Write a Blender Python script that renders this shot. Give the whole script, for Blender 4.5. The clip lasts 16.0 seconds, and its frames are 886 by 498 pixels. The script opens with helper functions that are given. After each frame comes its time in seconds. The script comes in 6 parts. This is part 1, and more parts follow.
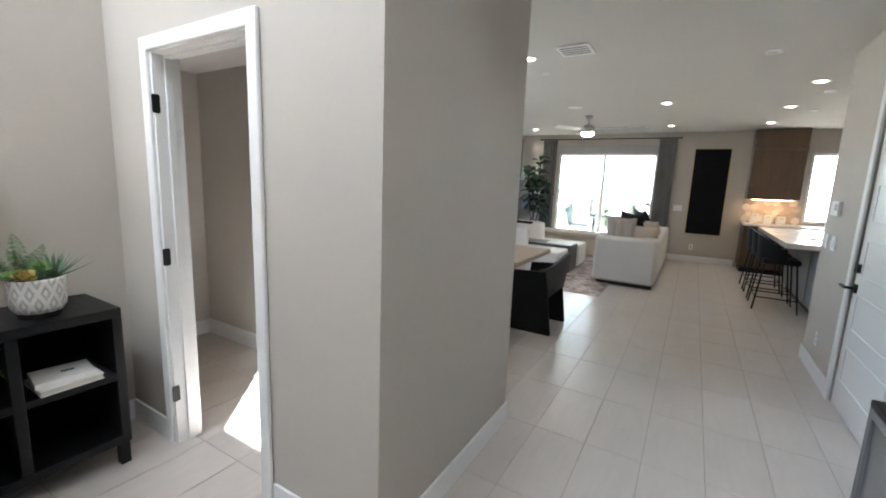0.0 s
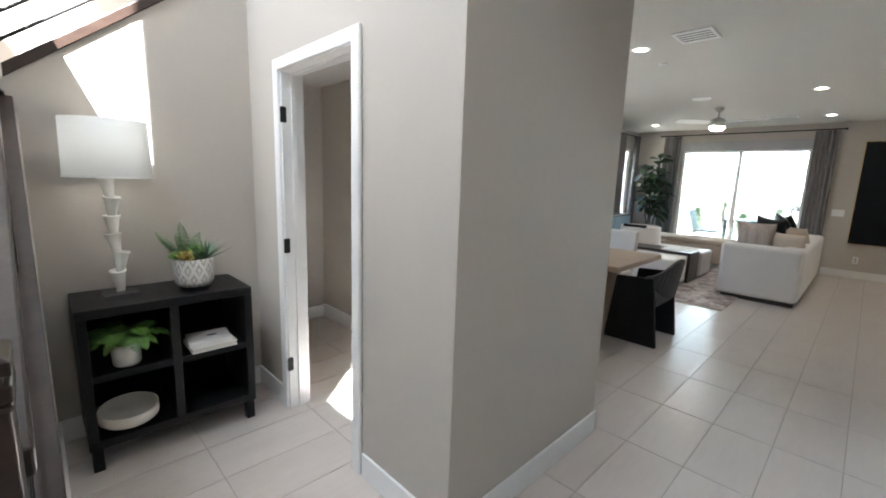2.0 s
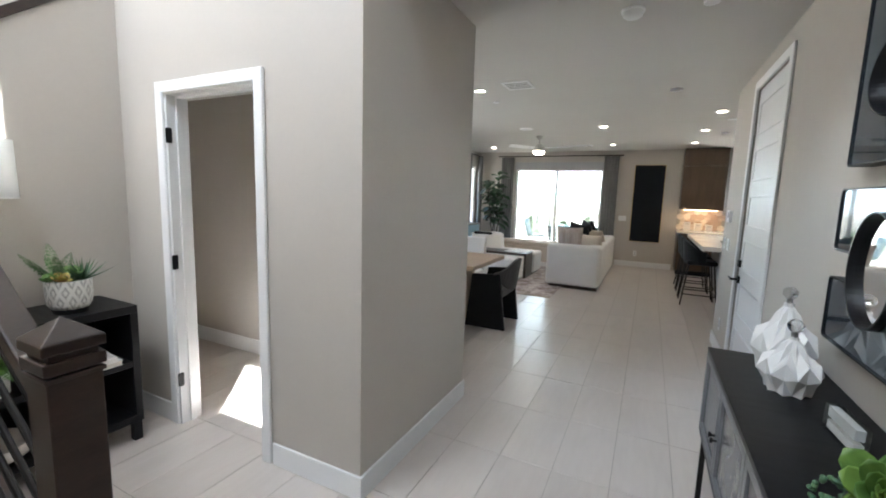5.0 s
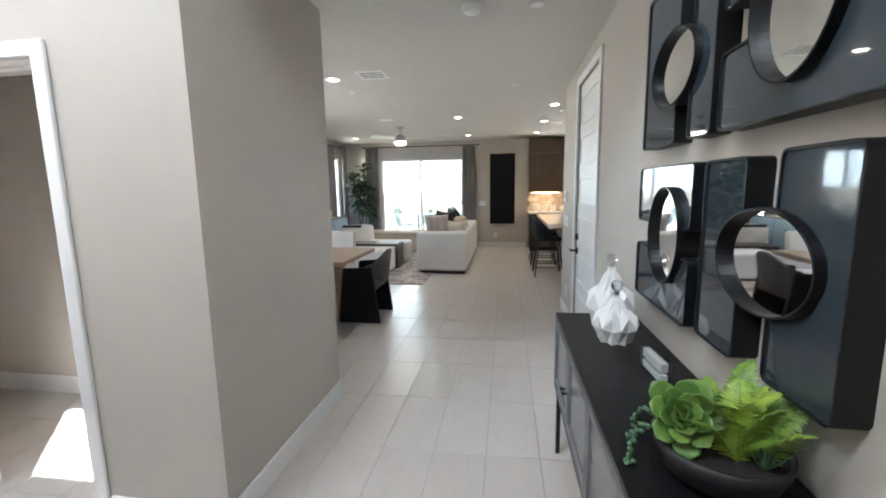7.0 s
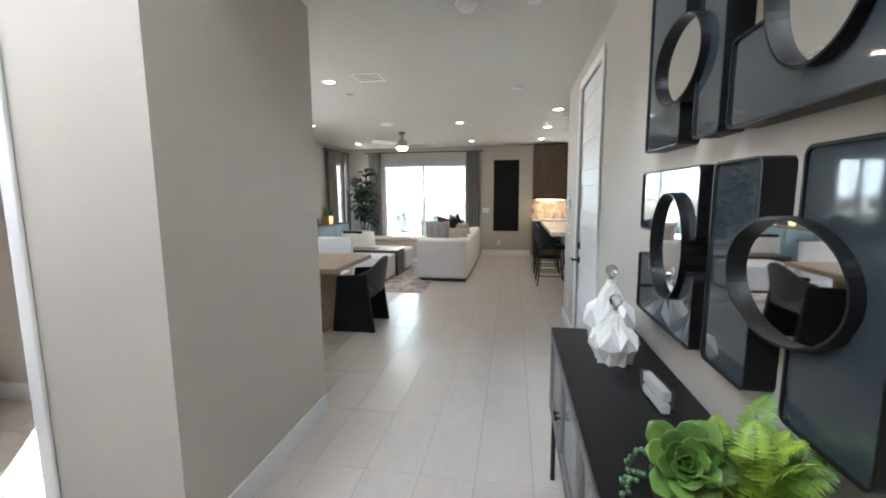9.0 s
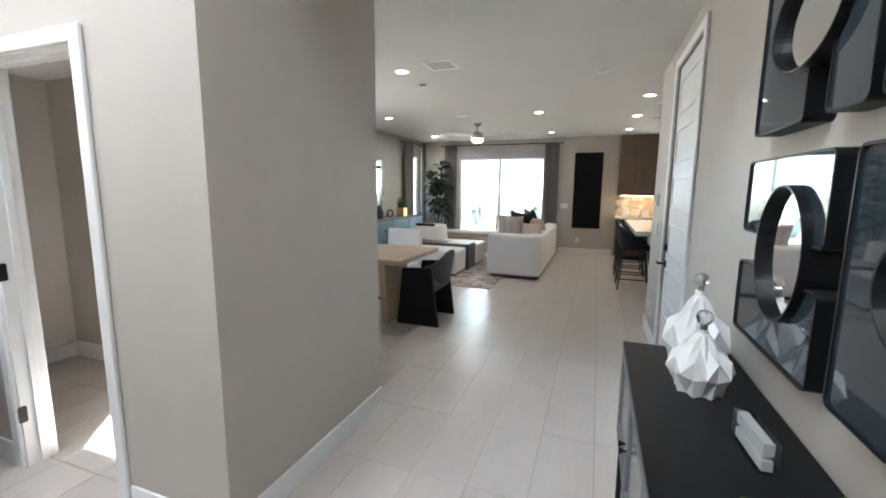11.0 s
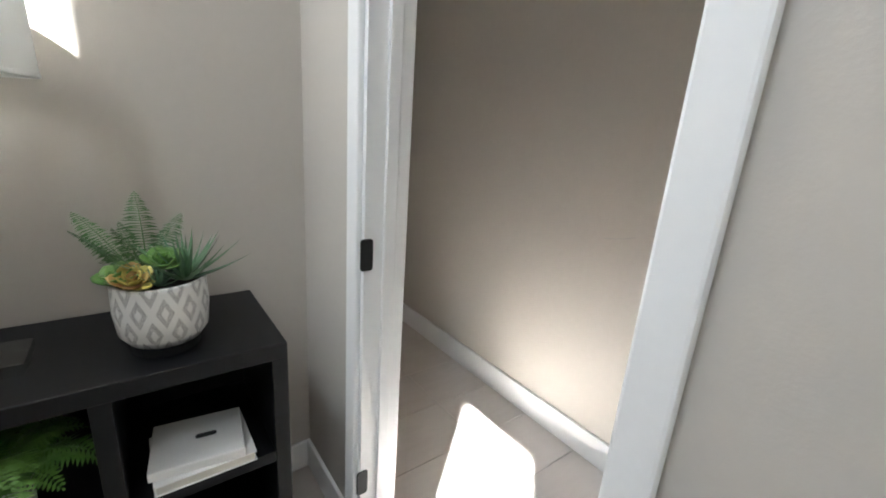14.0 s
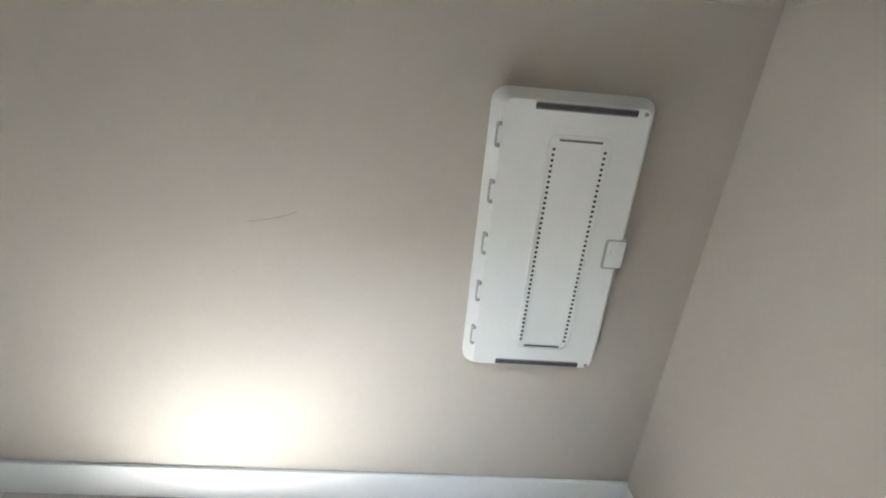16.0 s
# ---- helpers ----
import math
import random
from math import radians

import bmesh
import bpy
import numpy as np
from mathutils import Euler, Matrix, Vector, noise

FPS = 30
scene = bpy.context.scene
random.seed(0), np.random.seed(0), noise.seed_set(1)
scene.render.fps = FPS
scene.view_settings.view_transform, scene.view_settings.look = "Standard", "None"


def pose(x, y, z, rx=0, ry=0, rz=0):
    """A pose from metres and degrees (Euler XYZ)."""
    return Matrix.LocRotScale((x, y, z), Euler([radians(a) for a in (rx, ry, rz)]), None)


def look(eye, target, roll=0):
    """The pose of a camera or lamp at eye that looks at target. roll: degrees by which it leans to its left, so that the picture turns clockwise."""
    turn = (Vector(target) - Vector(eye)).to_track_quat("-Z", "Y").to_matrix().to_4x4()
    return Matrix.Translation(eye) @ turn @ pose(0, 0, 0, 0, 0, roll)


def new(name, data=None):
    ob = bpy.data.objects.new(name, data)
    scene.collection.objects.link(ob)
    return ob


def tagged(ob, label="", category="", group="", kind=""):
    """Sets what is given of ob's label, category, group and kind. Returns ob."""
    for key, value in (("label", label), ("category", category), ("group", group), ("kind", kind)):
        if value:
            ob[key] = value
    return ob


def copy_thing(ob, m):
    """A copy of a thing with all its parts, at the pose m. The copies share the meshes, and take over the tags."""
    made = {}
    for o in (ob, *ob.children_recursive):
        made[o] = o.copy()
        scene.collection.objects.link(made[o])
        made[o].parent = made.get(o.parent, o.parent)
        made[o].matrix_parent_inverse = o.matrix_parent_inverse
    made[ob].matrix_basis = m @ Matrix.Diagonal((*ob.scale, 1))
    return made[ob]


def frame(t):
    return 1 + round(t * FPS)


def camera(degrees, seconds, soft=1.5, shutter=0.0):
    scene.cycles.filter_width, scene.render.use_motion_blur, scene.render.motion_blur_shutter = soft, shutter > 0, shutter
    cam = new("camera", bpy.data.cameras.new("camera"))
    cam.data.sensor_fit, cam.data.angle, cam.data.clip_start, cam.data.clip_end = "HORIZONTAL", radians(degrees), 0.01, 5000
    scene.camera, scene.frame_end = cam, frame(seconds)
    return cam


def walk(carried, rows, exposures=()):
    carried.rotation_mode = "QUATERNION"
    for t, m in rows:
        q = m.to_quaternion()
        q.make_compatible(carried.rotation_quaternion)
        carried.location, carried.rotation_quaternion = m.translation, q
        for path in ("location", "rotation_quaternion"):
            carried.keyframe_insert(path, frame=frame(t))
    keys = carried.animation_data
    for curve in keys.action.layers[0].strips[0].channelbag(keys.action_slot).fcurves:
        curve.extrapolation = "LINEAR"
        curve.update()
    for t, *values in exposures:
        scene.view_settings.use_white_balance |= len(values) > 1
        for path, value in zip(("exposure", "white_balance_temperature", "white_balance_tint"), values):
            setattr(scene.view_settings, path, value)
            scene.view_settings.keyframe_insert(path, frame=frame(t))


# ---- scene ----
EXPO = 4.80
DL_W = 0.42
cam = camera(93.5, 16.0, soft=1.9)
PATH = [
    (0, (0.873, -1.074, 1.485), (-0.131, 0.624, 1.16), 2.2),
    (0.5, (0.918, -0.906, 1.476), (-0.111, 0.767, 1.098), 3.1),
    (1, (0.914, -0.902, 1.482), (-0.067, 0.803, 1.117), 2.9),
    (1.5, (0.902, -0.942, 1.489), (-0.16, 0.718, 1.148), 2.6),
    (2, (0.992, -1.05, 1.471), (-0.413, 0.334, 1.137), 1.9),
    (2.5, (1.048, -1.2, 1.47), (-0.622, -0.155, 1.124), 0.9),
    (3, (1.042, -1.426, 1.477), (-0.726, -0.554, 1.137), 0.0),
    (3.5, (1.05, -1.593, 1.483), (-0.673, -0.629, 1.168), 0.7),
    (4, (1.084, -1.589, 1.498), (-0.446, -0.329, 1.232), 2.0),
    (4.5, (1.105, -1.564, 1.5), (-0.105, 0.01, 1.253), 2.2),
    (5, (1.158, -1.523, 1.5), (0.285, 0.258, 1.244), 1.8),
    (5.2, (1.181, -1.508, 1.489), (0.433, 0.329, 1.233), 1.3),
    (7.3, (1.2, -1.474, 1.499), (0.904, 0.483, 1.209), -0.9),
    (7.5, (1.222, -1.439, 1.493), (0.91, 0.515, 1.205), -0.6),
    (8, (1.223, -1.43, 1.492), (0.902, 0.524, 1.214), -0.5),
    (10.5, (1.343, -1.138, 1.479), (0.897, 0.796, 1.233), 0.3),
    (11, (1.327, -1.135, 1.472), (0.644, 0.723, 1.185), 0.5),
    (11.5, (1.2, -1.132, 1.43), (0.058, 0.467, 1.06), 0.8),
    (12, (0.927, -1.045, 1.391), (-0.44, 0.34, 0.93), 2.6),
    (12.5, (0.585, -0.892, 1.366), (-0.946, 0.29, 0.859), 3.8),
    (13, (0.223, -0.738, 1.381), (-1.428, 0.283, 0.901), 4.5),
    (13.5, (-0.146, -0.652, 1.351), (-1.753, 0.432, 0.861), 4.3),
    (14.4, (-0.647, -0.38, 1.399), (-1.978, 0.977, 0.777), 4.2),
    (14.5, (-0.698, -0.374, 1.394), (-1.944, 1.059, 0.767), 4.4),
    (15, (-0.854, -0.28, 1.401), (-1.646, 1.42, 0.705), 4.0),
    (15.5, (-0.874, -0.132, 1.37), (-1.25, 1.702, 0.665), 4.6),
    (15.8, (-0.91, -0.047, 1.369), (-0.966, 1.821, 0.656), 5.2),
    (16, (-0.906, -0.011, 1.363), (-0.79, 1.854, 0.649), 5.1),
]
walk(cam, [(t, look(eye, target, roll)) for t, eye, target, roll in PATH], [(0.0, EXPO - 0.03, 6090, 8), (2.0, EXPO - 0.1, 6090, 8), (3.0, EXPO + 0.1, 6300, 9), (4.5, EXPO - 0.12, 6090, 8), (8.0, EXPO + 0.2, 6090, 8), (13.0, EXPO, 6090, 8), (14.0, EXPO - 0.20, 6130, 6), (15.0, EXPO - 0.15, 5930, 3), (16.0, EXPO + 0.12, 5820, 2)])

# ---- world, sun, light ----
SUN_WAY = Vector((-0.84, 1.0, -1.70)).normalized()
world = bpy.data.worlds.new("sky")
scene.world = world
world.use_nodes = True
wt = world.node_tree
sky = wt.nodes.new("ShaderNodeTexSky")
sky.sky_type = "NISHITA"
sky.sun_disc = False
sky.sun_elevation = math.asin(-SUN_WAY.z)
sky.sun_rotation = math.atan2(-SUN_WAY.x, -SUN_WAY.y)
wt.links.new(sky.outputs[0], wt.nodes["Background"].inputs[0])
wt.nodes["Background"].inputs[1].default_value = 0.05
sun = new("sun", bpy.data.lights.new("sun", "SUN"))
sun.data.energy, sun.data.angle, sun.data.color = 5.0, radians(0.5), (1.0, 0.985, 0.955)
sun.matrix_world = look((0, -20, 30), Vector((0, -20, 30)) + SUN_WAY)


def window_light(x, y, z, wx, wz, aim, watts, col=(0.86, 0.93, 1.0)):
    lamp = new("window_light", bpy.data.lights.new("window_light", "AREA"))
    lamp.data.shape, lamp.data.size, lamp.data.size_y = "RECTANGLE", wx, wz
    lamp.data.energy, lamp.data.color = watts, col
    lamp.matrix_world = look((x, y, z), Vector((x, y, z)) + Vector(aim))
    return lamp


window_light(-1.38, -2.40, 4.91, 1.9, 1.1, (0, 1, -0.45), 7)
window_light(0.99, -2.40, 4.91, 0.5, 1.1, (0, 1, -0.45), 3)
window_light(-3.02, 3.4, 1.55, 1.5, 1.2, (1, 0, 0), 0.8)


# ---- materials ----
def mat(name, col, rough=0.5, metal=0.0, var=0.08, scale=3.0, fine=60.0, bump=0.0, bump_scale=150.0, col2=None, stretch=(1, 1, 1),
        pieces=0.0, coat=0.0, spec=0.5, sheen=0.0, glow=None, glow_k=0.0):
    m = bpy.data.materials.new(name)
    m.use_nodes = True
    nt = m.node_tree
    b = nt.nodes["Principled BSDF"]
    tc = nt.nodes.new("ShaderNodeTexCoord")
    mp = nt.nodes.new("ShaderNodeMapping")
    mp.inputs["Scale"].default_value = stretch
    nt.links.new(tc.outputs["Object"], mp.inputs[0])
    n1 = nt.nodes.new("ShaderNodeTexNoise")
    n1.inputs["Scale"].default_value, n1.inputs["Detail"].default_value = scale, 6
    n2 = nt.nodes.new("ShaderNodeTexNoise")
    n2.inputs["Scale"].default_value, n2.inputs["Detail"].default_value = fine, 3
    nt.links.new(mp.outputs[0], n1.inputs[0])
    nt.links.new(mp.outputs[0], n2.inputs[0])
    mixf = nt.nodes.new("ShaderNodeMath")
    mixf.operation = "MULTIPLY_ADD"
    mixf.inputs[1].default_value = 0.35
    nt.links.new(n2.outputs[0], mixf.inputs[0])
    half = nt.nodes.new("ShaderNodeMath")
    half.operation = "MULTIPLY"
    half.inputs[1].default_value = 0.65
    nt.links.new(n1.outputs[0], half.inputs[0])
    nt.links.new(half.outputs[0], mixf.inputs[2])
    fac = mixf.outputs[0]
    if pieces:
        oi = nt.nodes.new("ShaderNodeObjectInfo")
        add = nt.nodes.new("ShaderNodeMath")
        add.operation = "MULTIPLY_ADD"
        add.inputs[1].default_value = pieces
        sub = nt.nodes.new("ShaderNodeMath")
        sub.operation = "SUBTRACT"
        sub.inputs[1].default_value = 0.5
        nt.links.new(oi.outputs["Random"], sub.inputs[0])
        nt.links.new(sub.outputs[0], add.inputs[0])
        nt.links.new(fac, add.inputs[2])
        fac = add.outputs[0]
    ramp = nt.nodes.new("ShaderNodeValToRGB")
    lo = col2 if col2 else [max(0, c * (1 - var)) for c in col]
    hi = col if col2 else [min(1, c * (1 + var)) for c in col]
    ramp.color_ramp.elements[0].position, ramp.color_ramp.elements[1].position = 0.32, 0.68
    ramp.color_ramp.elements[0].color = (*lo, 1)
    ramp.color_ramp.elements[1].color = (*hi, 1)
    nt.links.new(fac, ramp.inputs[0])
    nt.links.new(ramp.outputs[0], b.inputs["Base Color"])
    b.inputs["Roughness"].default_value = rough
    rr = nt.nodes.new("ShaderNodeMapRange")
    rr.inputs["To Min"].default_value, rr.inputs["To Max"].default_value = max(0.02, rough - 0.07), min(1, rough + 0.07)
    nt.links.new(n1.outputs[0], rr.inputs[0])
    nt.links.new(rr.outputs[0], b.inputs["Roughness"])
    b.inputs["Metallic"].default_value = metal
    b.inputs["Specular IOR Level"].default_value = spec
    b.inputs["Coat Weight"].default_value = coat
    b.inputs["Sheen Weight"].default_value = sheen
    if bump:
        n3 = nt.nodes.new("ShaderNodeTexNoise")
        n3.inputs["Scale"].default_value, n3.inputs["Detail"].default_value = bump_scale, 4
        nt.links.new(mp.outputs[0], n3.inputs[0])
        bp = nt.nodes.new("ShaderNodeBump")
        bp.inputs["Strength"].default_value, bp.inputs["Distance"].default_value = bump, 0.004
        nt.links.new(n3.outputs[0], bp.inputs["Height"])
        nt.links.new(bp.outputs[0], b.inputs["Normal"])
    if glow:
        b.inputs["Emission Color"].default_value = (*glow, 1)
        b.inputs["Emission Strength"].default_value = glow_k
    return m


def glass_mat(name, tint=(1, 1, 1), gloss=0.07):
    m = bpy.data.materials.new(name)
    m.use_nodes = True
    nt = m.node_tree
    tr, gl, mx = (nt.nodes.new("ShaderNodeBsdf" + k) for k in ("Transparent", "Glossy", "Diffuse"))
    nt.nodes.remove(mx)
    mx = nt.nodes.new("ShaderNodeMixShader")
    tr.inputs[0].default_value = (*tint, 1)
    gl.inputs["Roughness"].default_value = 0.02
    mx.inputs[0].default_value = gloss
    nt.links.new(tr.outputs[0], mx.inputs[1])
    nt.links.new(gl.outputs[0], mx.inputs[2])
    nt.links.new(mx.outputs[0], nt.nodes["Material Output"].inputs[0])
    return m


def clear_mat(name):
    m = bpy.data.materials.new(name)
    m.use_nodes = True
    b = m.node_tree.nodes["Principled BSDF"]
    b.inputs["Transmission Weight"].default_value = 1.0
    b.inputs["Roughness"].default_value = 0.03
    b.inputs["IOR"].default_value = 1.47
    return m


M_WALL = mat("greige_wall_paint", (0.485, 0.448, 0.403), 0.62, var=0.025, scale=1.2, fine=40, bump=0.10, bump_scale=170, spec=0.35)
M_CEIL = mat("ceiling_paint", (0.60, 0.58, 0.55), 0.8, var=0.02, scale=1.5, bump=0.12, bump_scale=120, spec=0.2)
M_TRIM = mat("white_trim_paint", (0.78, 0.78, 0.78), 0.38, var=0.02, scale=4, bump=0.03, bump_scale=90)
M_TILE = bpy.data.materials.new("beige_porcelain_tile")
M_TILE.use_nodes = True
nt = M_TILE.node_tree
nt.nodes.clear()
out_, bs = nt.nodes.new("ShaderNodeOutputMaterial"), nt.nodes.new("ShaderNodeBsdfPrincipled")
tc, oi = nt.nodes.new("ShaderNodeTexCoord"), nt.nodes.new("ShaderNodeObjectInfo")
shift = nt.nodes.new("ShaderNodeVectorMath")
shift.operation = "MULTIPLY_ADD"
shift.inputs[1].default_value = (31.0, 17.0, 23.0)
nt.links.new(oi.outputs["Random"], shift.inputs[0])
nt.links.new(tc.outputs["Object"], shift.inputs[2])
grain = []
for st_, sc_, dt_ in (((3.0, 0.8, 1.0), 1.6, 3.0), ((9.0, 1.6, 1.0), 4.0, 5.0)):
    mp_, nz = nt.nodes.new("ShaderNodeMapping"), nt.nodes.new("ShaderNodeTexNoise")
    mp_.inputs["Scale"].default_value = st_
    nz.inputs["Scale"].default_value, nz.inputs["Detail"].default_value = sc_, dt_
    nt.links.new(shift.outputs[0], mp_.inputs[0])
    nt.links.new(mp_.outputs[0], nz.inputs[0])
    grain.append(nz.outputs[0])
mix_a = nt.nodes.new("ShaderNodeMath")
mix_a.operation = "MULTIPLY_ADD"
mix_a.inputs[1].default_value = 0.45
nt.links.new(grain[1], mix_a.inputs[0])
mix_b = nt.nodes.new("ShaderNodeMath")
mix_b.operation = "MULTIPLY_ADD"
mix_b.inputs[1].default_value = 0.55
nt.links.new(grain[0], mix_b.inputs[0])
nt.links.new(mix_b.outputs[0], mix_a.inputs[2])
mix_c = nt.nodes.new("ShaderNodeMath")
mix_c.operation = "MULTIPLY"
mix_c.inputs[1].default_value = 0.12
nt.links.new(oi.outputs["Random"], mix_c.inputs[0])
nt.links.new(mix_c.outputs[0], mix_b.inputs[2])
tone = nt.nodes.new("ShaderNodeMix")
tone.data_type = "RGBA"
tone.inputs["A"].default_value, tone.inputs["B"].default_value = (0.47, 0.425, 0.392, 1), (0.64, 0.59, 0.555, 1)
nt.links.new(mix_a.outputs[0], tone.inputs["Factor"])
nt.links.new(tone.outputs["Result"], bs.inputs["Base Color"])
bs.inputs["Roughness"].default_value, bs.inputs["Specular IOR Level"].default_value = 0.30, 0.75
bmp = nt.nodes.new("ShaderNodeBump")
bmp.inputs["Strength"].default_value, bmp.inputs["Distance"].default_value = 0.05, 0.002
nt.links.new(grain[1], bmp.inputs["Height"])
nt.links.new(bmp.outputs[0], bs.inputs["Normal"])
nt.links.new(bs.outputs[0], out_.inputs[0])
M_GROUT = mat("grey_grout", (0.38, 0.35, 0.32), 0.9, var=0.1, scale=20)
M_CARPET = mat("taupe_carpet", (0.37, 0.318, 0.263), 0.97, var=0.10, scale=30, fine=420, bump=0.9, bump_scale=420, sheen=0.3, spec=0.1)
M_WOOD = mat("dark_stained_wood", (0.044, 0.026, 0.019), 0.33, col2=(0.022, 0.013, 0.010), scale=3, fine=30, stretch=(2, 2, 9), bump=0.05, bump_scale=70)
M_METAL = mat("black_metal", (0.025, 0.023, 0.022), 0.32, metal=0.7, var=0.1)
M_BLACKWOOD = mat("black_painted_wood", (0.006, 0.006, 0.007), 0.42, spec=0.28, var=0.25, scale=6, fine=60, stretch=(1, 6, 1), bump=0.08, bump_scale=90)
# black wood again at half brightness, with the cubes' inner shade in its colour
M_BLACKIN = mat("black_wood_shaded", (0.003, 0.003, 0.004), 0.75, spec=0.2, var=0.2)
M_HINGE = mat("matte_black_hardware", (0.012, 0.012, 0.012), 0.42, metal=0.4, var=0.1)
M_WHITECER = mat("white_ceramic", (0.70, 0.69, 0.67), 0.42, var=0.02, bump=0.03, bump_scale=40)
M_ALAB = mat("white_alabaster", (0.80, 0.79, 0.74), 0.35, var=0.06, scale=14)
M_SHADE = mat("white_linen_shade", (0.82, 0.82, 0.80), 0.9, var=0.03, fine=300, bump=0.2, bump_scale=350)
nt = M_SHADE.node_tree
tl, mxs = nt.nodes.new("ShaderNodeBsdfTranslucent"), nt.nodes.new("ShaderNodeMixShader")
tl.inputs[0].default_value = (0.80, 0.80, 0.78, 1)
mxs.inputs[0].default_value = 0.30
nt.links.new(nt.nodes["Principled BSDF"].outputs[0], mxs.inputs[1])
nt.links.new(tl.outputs[0], mxs.inputs[2])
nt.links.new(mxs.outputs[0], nt.nodes["Material Output"].inputs[0])
M_FERN = mat("green_fern_leaf", (0.075, 0.17, 0.045), 0.5, col2=(0.03, 0.085, 0.022), scale=18, fine=80, pieces=0.4)
M_FERN3 = mat("fresh_green_fern_leaf", (0.15, 0.30, 0.055), 0.45, col2=(0.06, 0.15, 0.025), scale=16, fine=80, pieces=0.4)
M_FERN2 = mat("bright_fern_leaf", (0.33, 0.46, 0.055), 0.5, col2=(0.14, 0.26, 0.03), scale=14, fine=80, pieces=0.4)
M_SUCC = mat("green_succulent_leaf", (0.13, 0.25, 0.055), 0.42, col2=(0.07, 0.165, 0.03), scale=12, fine=60, pieces=0.3)
M_SUCC3 = mat("yellow_green_succulent_leaf", (0.15, 0.26, 0.05), 0.42, col2=(0.07, 0.155, 0.03), scale=14, fine=60, pieces=0.4)
M_SUCC2 = mat("blue_green_succulent", (0.10, 0.20, 0.10), 0.45, col2=(0.05, 0.12, 0.06), scale=20, pieces=0.4)
M_RUST = mat("yellow_red_succulent", (0.42, 0.36, 0.08), 0.45, col2=(0.30, 0.14, 0.05), scale=25, pieces=0.4)
M_DARKLEAF = mat("dark_fig_leaf", (0.035, 0.085, 0.035), 0.38, col2=(0.018, 0.045, 0.02), scale=9, pieces=0.4)
M_SOIL = mat("dark_soil", (0.014, 0.011, 0.009), 0.95, var=0.4, scale=60, bump=0.8, bump_scale=90)
M_BLACKPOT = mat("matte_black_pot", (0.016, 0.016, 0.016), 0.5, var=0.15)
M_SMOKE = mat("smoked_mirror_glass", (0.036, 0.048, 0.060), 0.05, metal=0.0, var=0.02, spec=0.75, coat=0.12)
M_MIRROR = mat("mirror_silver", (0.88, 0.88, 0.87), 0.02, metal=1.0, var=0.005)
M_MIRROR.node_tree.nodes["Map Range"].inputs["To Max"].default_value = 0.03
M_SMOKE.node_tree.nodes["Map Range"].inputs["To Max"].default_value = 0.06
M_FRAME = mat("black_frame", (0.006, 0.006, 0.007), 0.4, spec=0.3, var=0.1)
M_DOORGREY = mat("grey_mesh_panel", (0.15, 0.15, 0.155), 0.55, var=0.15, fine=400, bump=0.3, bump_scale=500)
M_DOORPANEL = mat("glossy_grey_panel", (0.17, 0.17, 0.175), 0.22, var=0.06, scale=4)
M_WHITEFAB = mat("white_linen_upholstery", (0.70, 0.66, 0.62), 0.95, var=0.05, fine=350, bump=0.5, bump_scale=380, sheen=0.3)
M_BEIGEFAB = mat("beige_upholstery", (0.56, 0.47, 0.38), 0.95, var=0.06, fine=300, bump=0.5, bump_scale=380)
M_GREYFAB = mat("charcoal_upholstery", (0.075, 0.07, 0.068), 0.8, var=0.1, fine=300, bump=0.4, bump_scale=350)
M_BLACKFAB = mat("black_leather", (0.007, 0.007, 0.008), 0.6, spec=0.22, var=0.2, bump=0.2, bump_scale=160)
M_OAK = mat("light_oak", (0.47, 0.345, 0.235), 0.45, col2=(0.36, 0.25, 0.16), scale=2.5, fine=22, stretch=(1.2, 9, 9), bump=0.06, bump_scale=60)
M_ESPRESSO = mat("espresso_wood", (0.055, 0.04, 0.032), 0.35, col2=(0.03, 0.022, 0.018), scale=3, fine=22, stretch=(1, 7, 7))
M_CABINET = mat("walnut_cabinet", (0.10, 0.062, 0.035), 0.4, col2=(0.065, 0.038, 0.022), scale=2.5, fine=25, stretch=(6, 6, 1), bump=0.04)
# grey holds the shadow under the island worktop, not another paint
M_ISLAND = mat("island_paint_shade_grey", (0.30, 0.31, 0.32), 0.45, var=0.04, scale=3)
M_QUARTZ = mat("white_quartz", (0.80, 0.78, 0.75), 0.2, var=0.05, scale=3)
M_SPLASH = mat("patterned_splash_tile", (0.74, 0.66, 0.58), 0.35, col2=(0.50, 0.38, 0.30), scale=6, fine=12, pieces=0.9)
M_CURTAIN = mat("grey_curtain", (0.20, 0.195, 0.195), 0.95, var=0.08, fine=300, bump=0.4, bump_scale=300)
M_SHADEFAB = mat("grey_roller_shade", (0.42, 0.42, 0.44), 0.9, var=0.04, fine=200)
M_RUG = mat("cream_brown_rug", (0.70, 0.64, 0.60), 0.98, col2=(0.17, 0.11, 0.10), scale=5.5, fine=22, bump=0.6, bump_scale=200)
M_BLUE = mat("slate_blue_paint", (0.13, 0.20, 0.25), 0.45, var=0.06, scale=4)
M_BRASS = mat("brushed_brass", (0.62, 0.42, 0.18), 0.3, metal=1.0, var=0.05)
M_CHROME = mat("chrome", (0.7, 0.7, 0.7), 0.12, metal=1.0, var=0.02)
M_NICKEL = mat("brushed_nickel", (0.45, 0.44, 0.42), 0.35, metal=1.0, var=0.04)
M_PLASTIC = mat("white_plastic", (0.76, 0.76, 0.755), 0.42, var=0.015)
M_GREYPLASTIC = mat("grey_plastic", (0.30, 0.30, 0.31), 0.45, var=0.03)
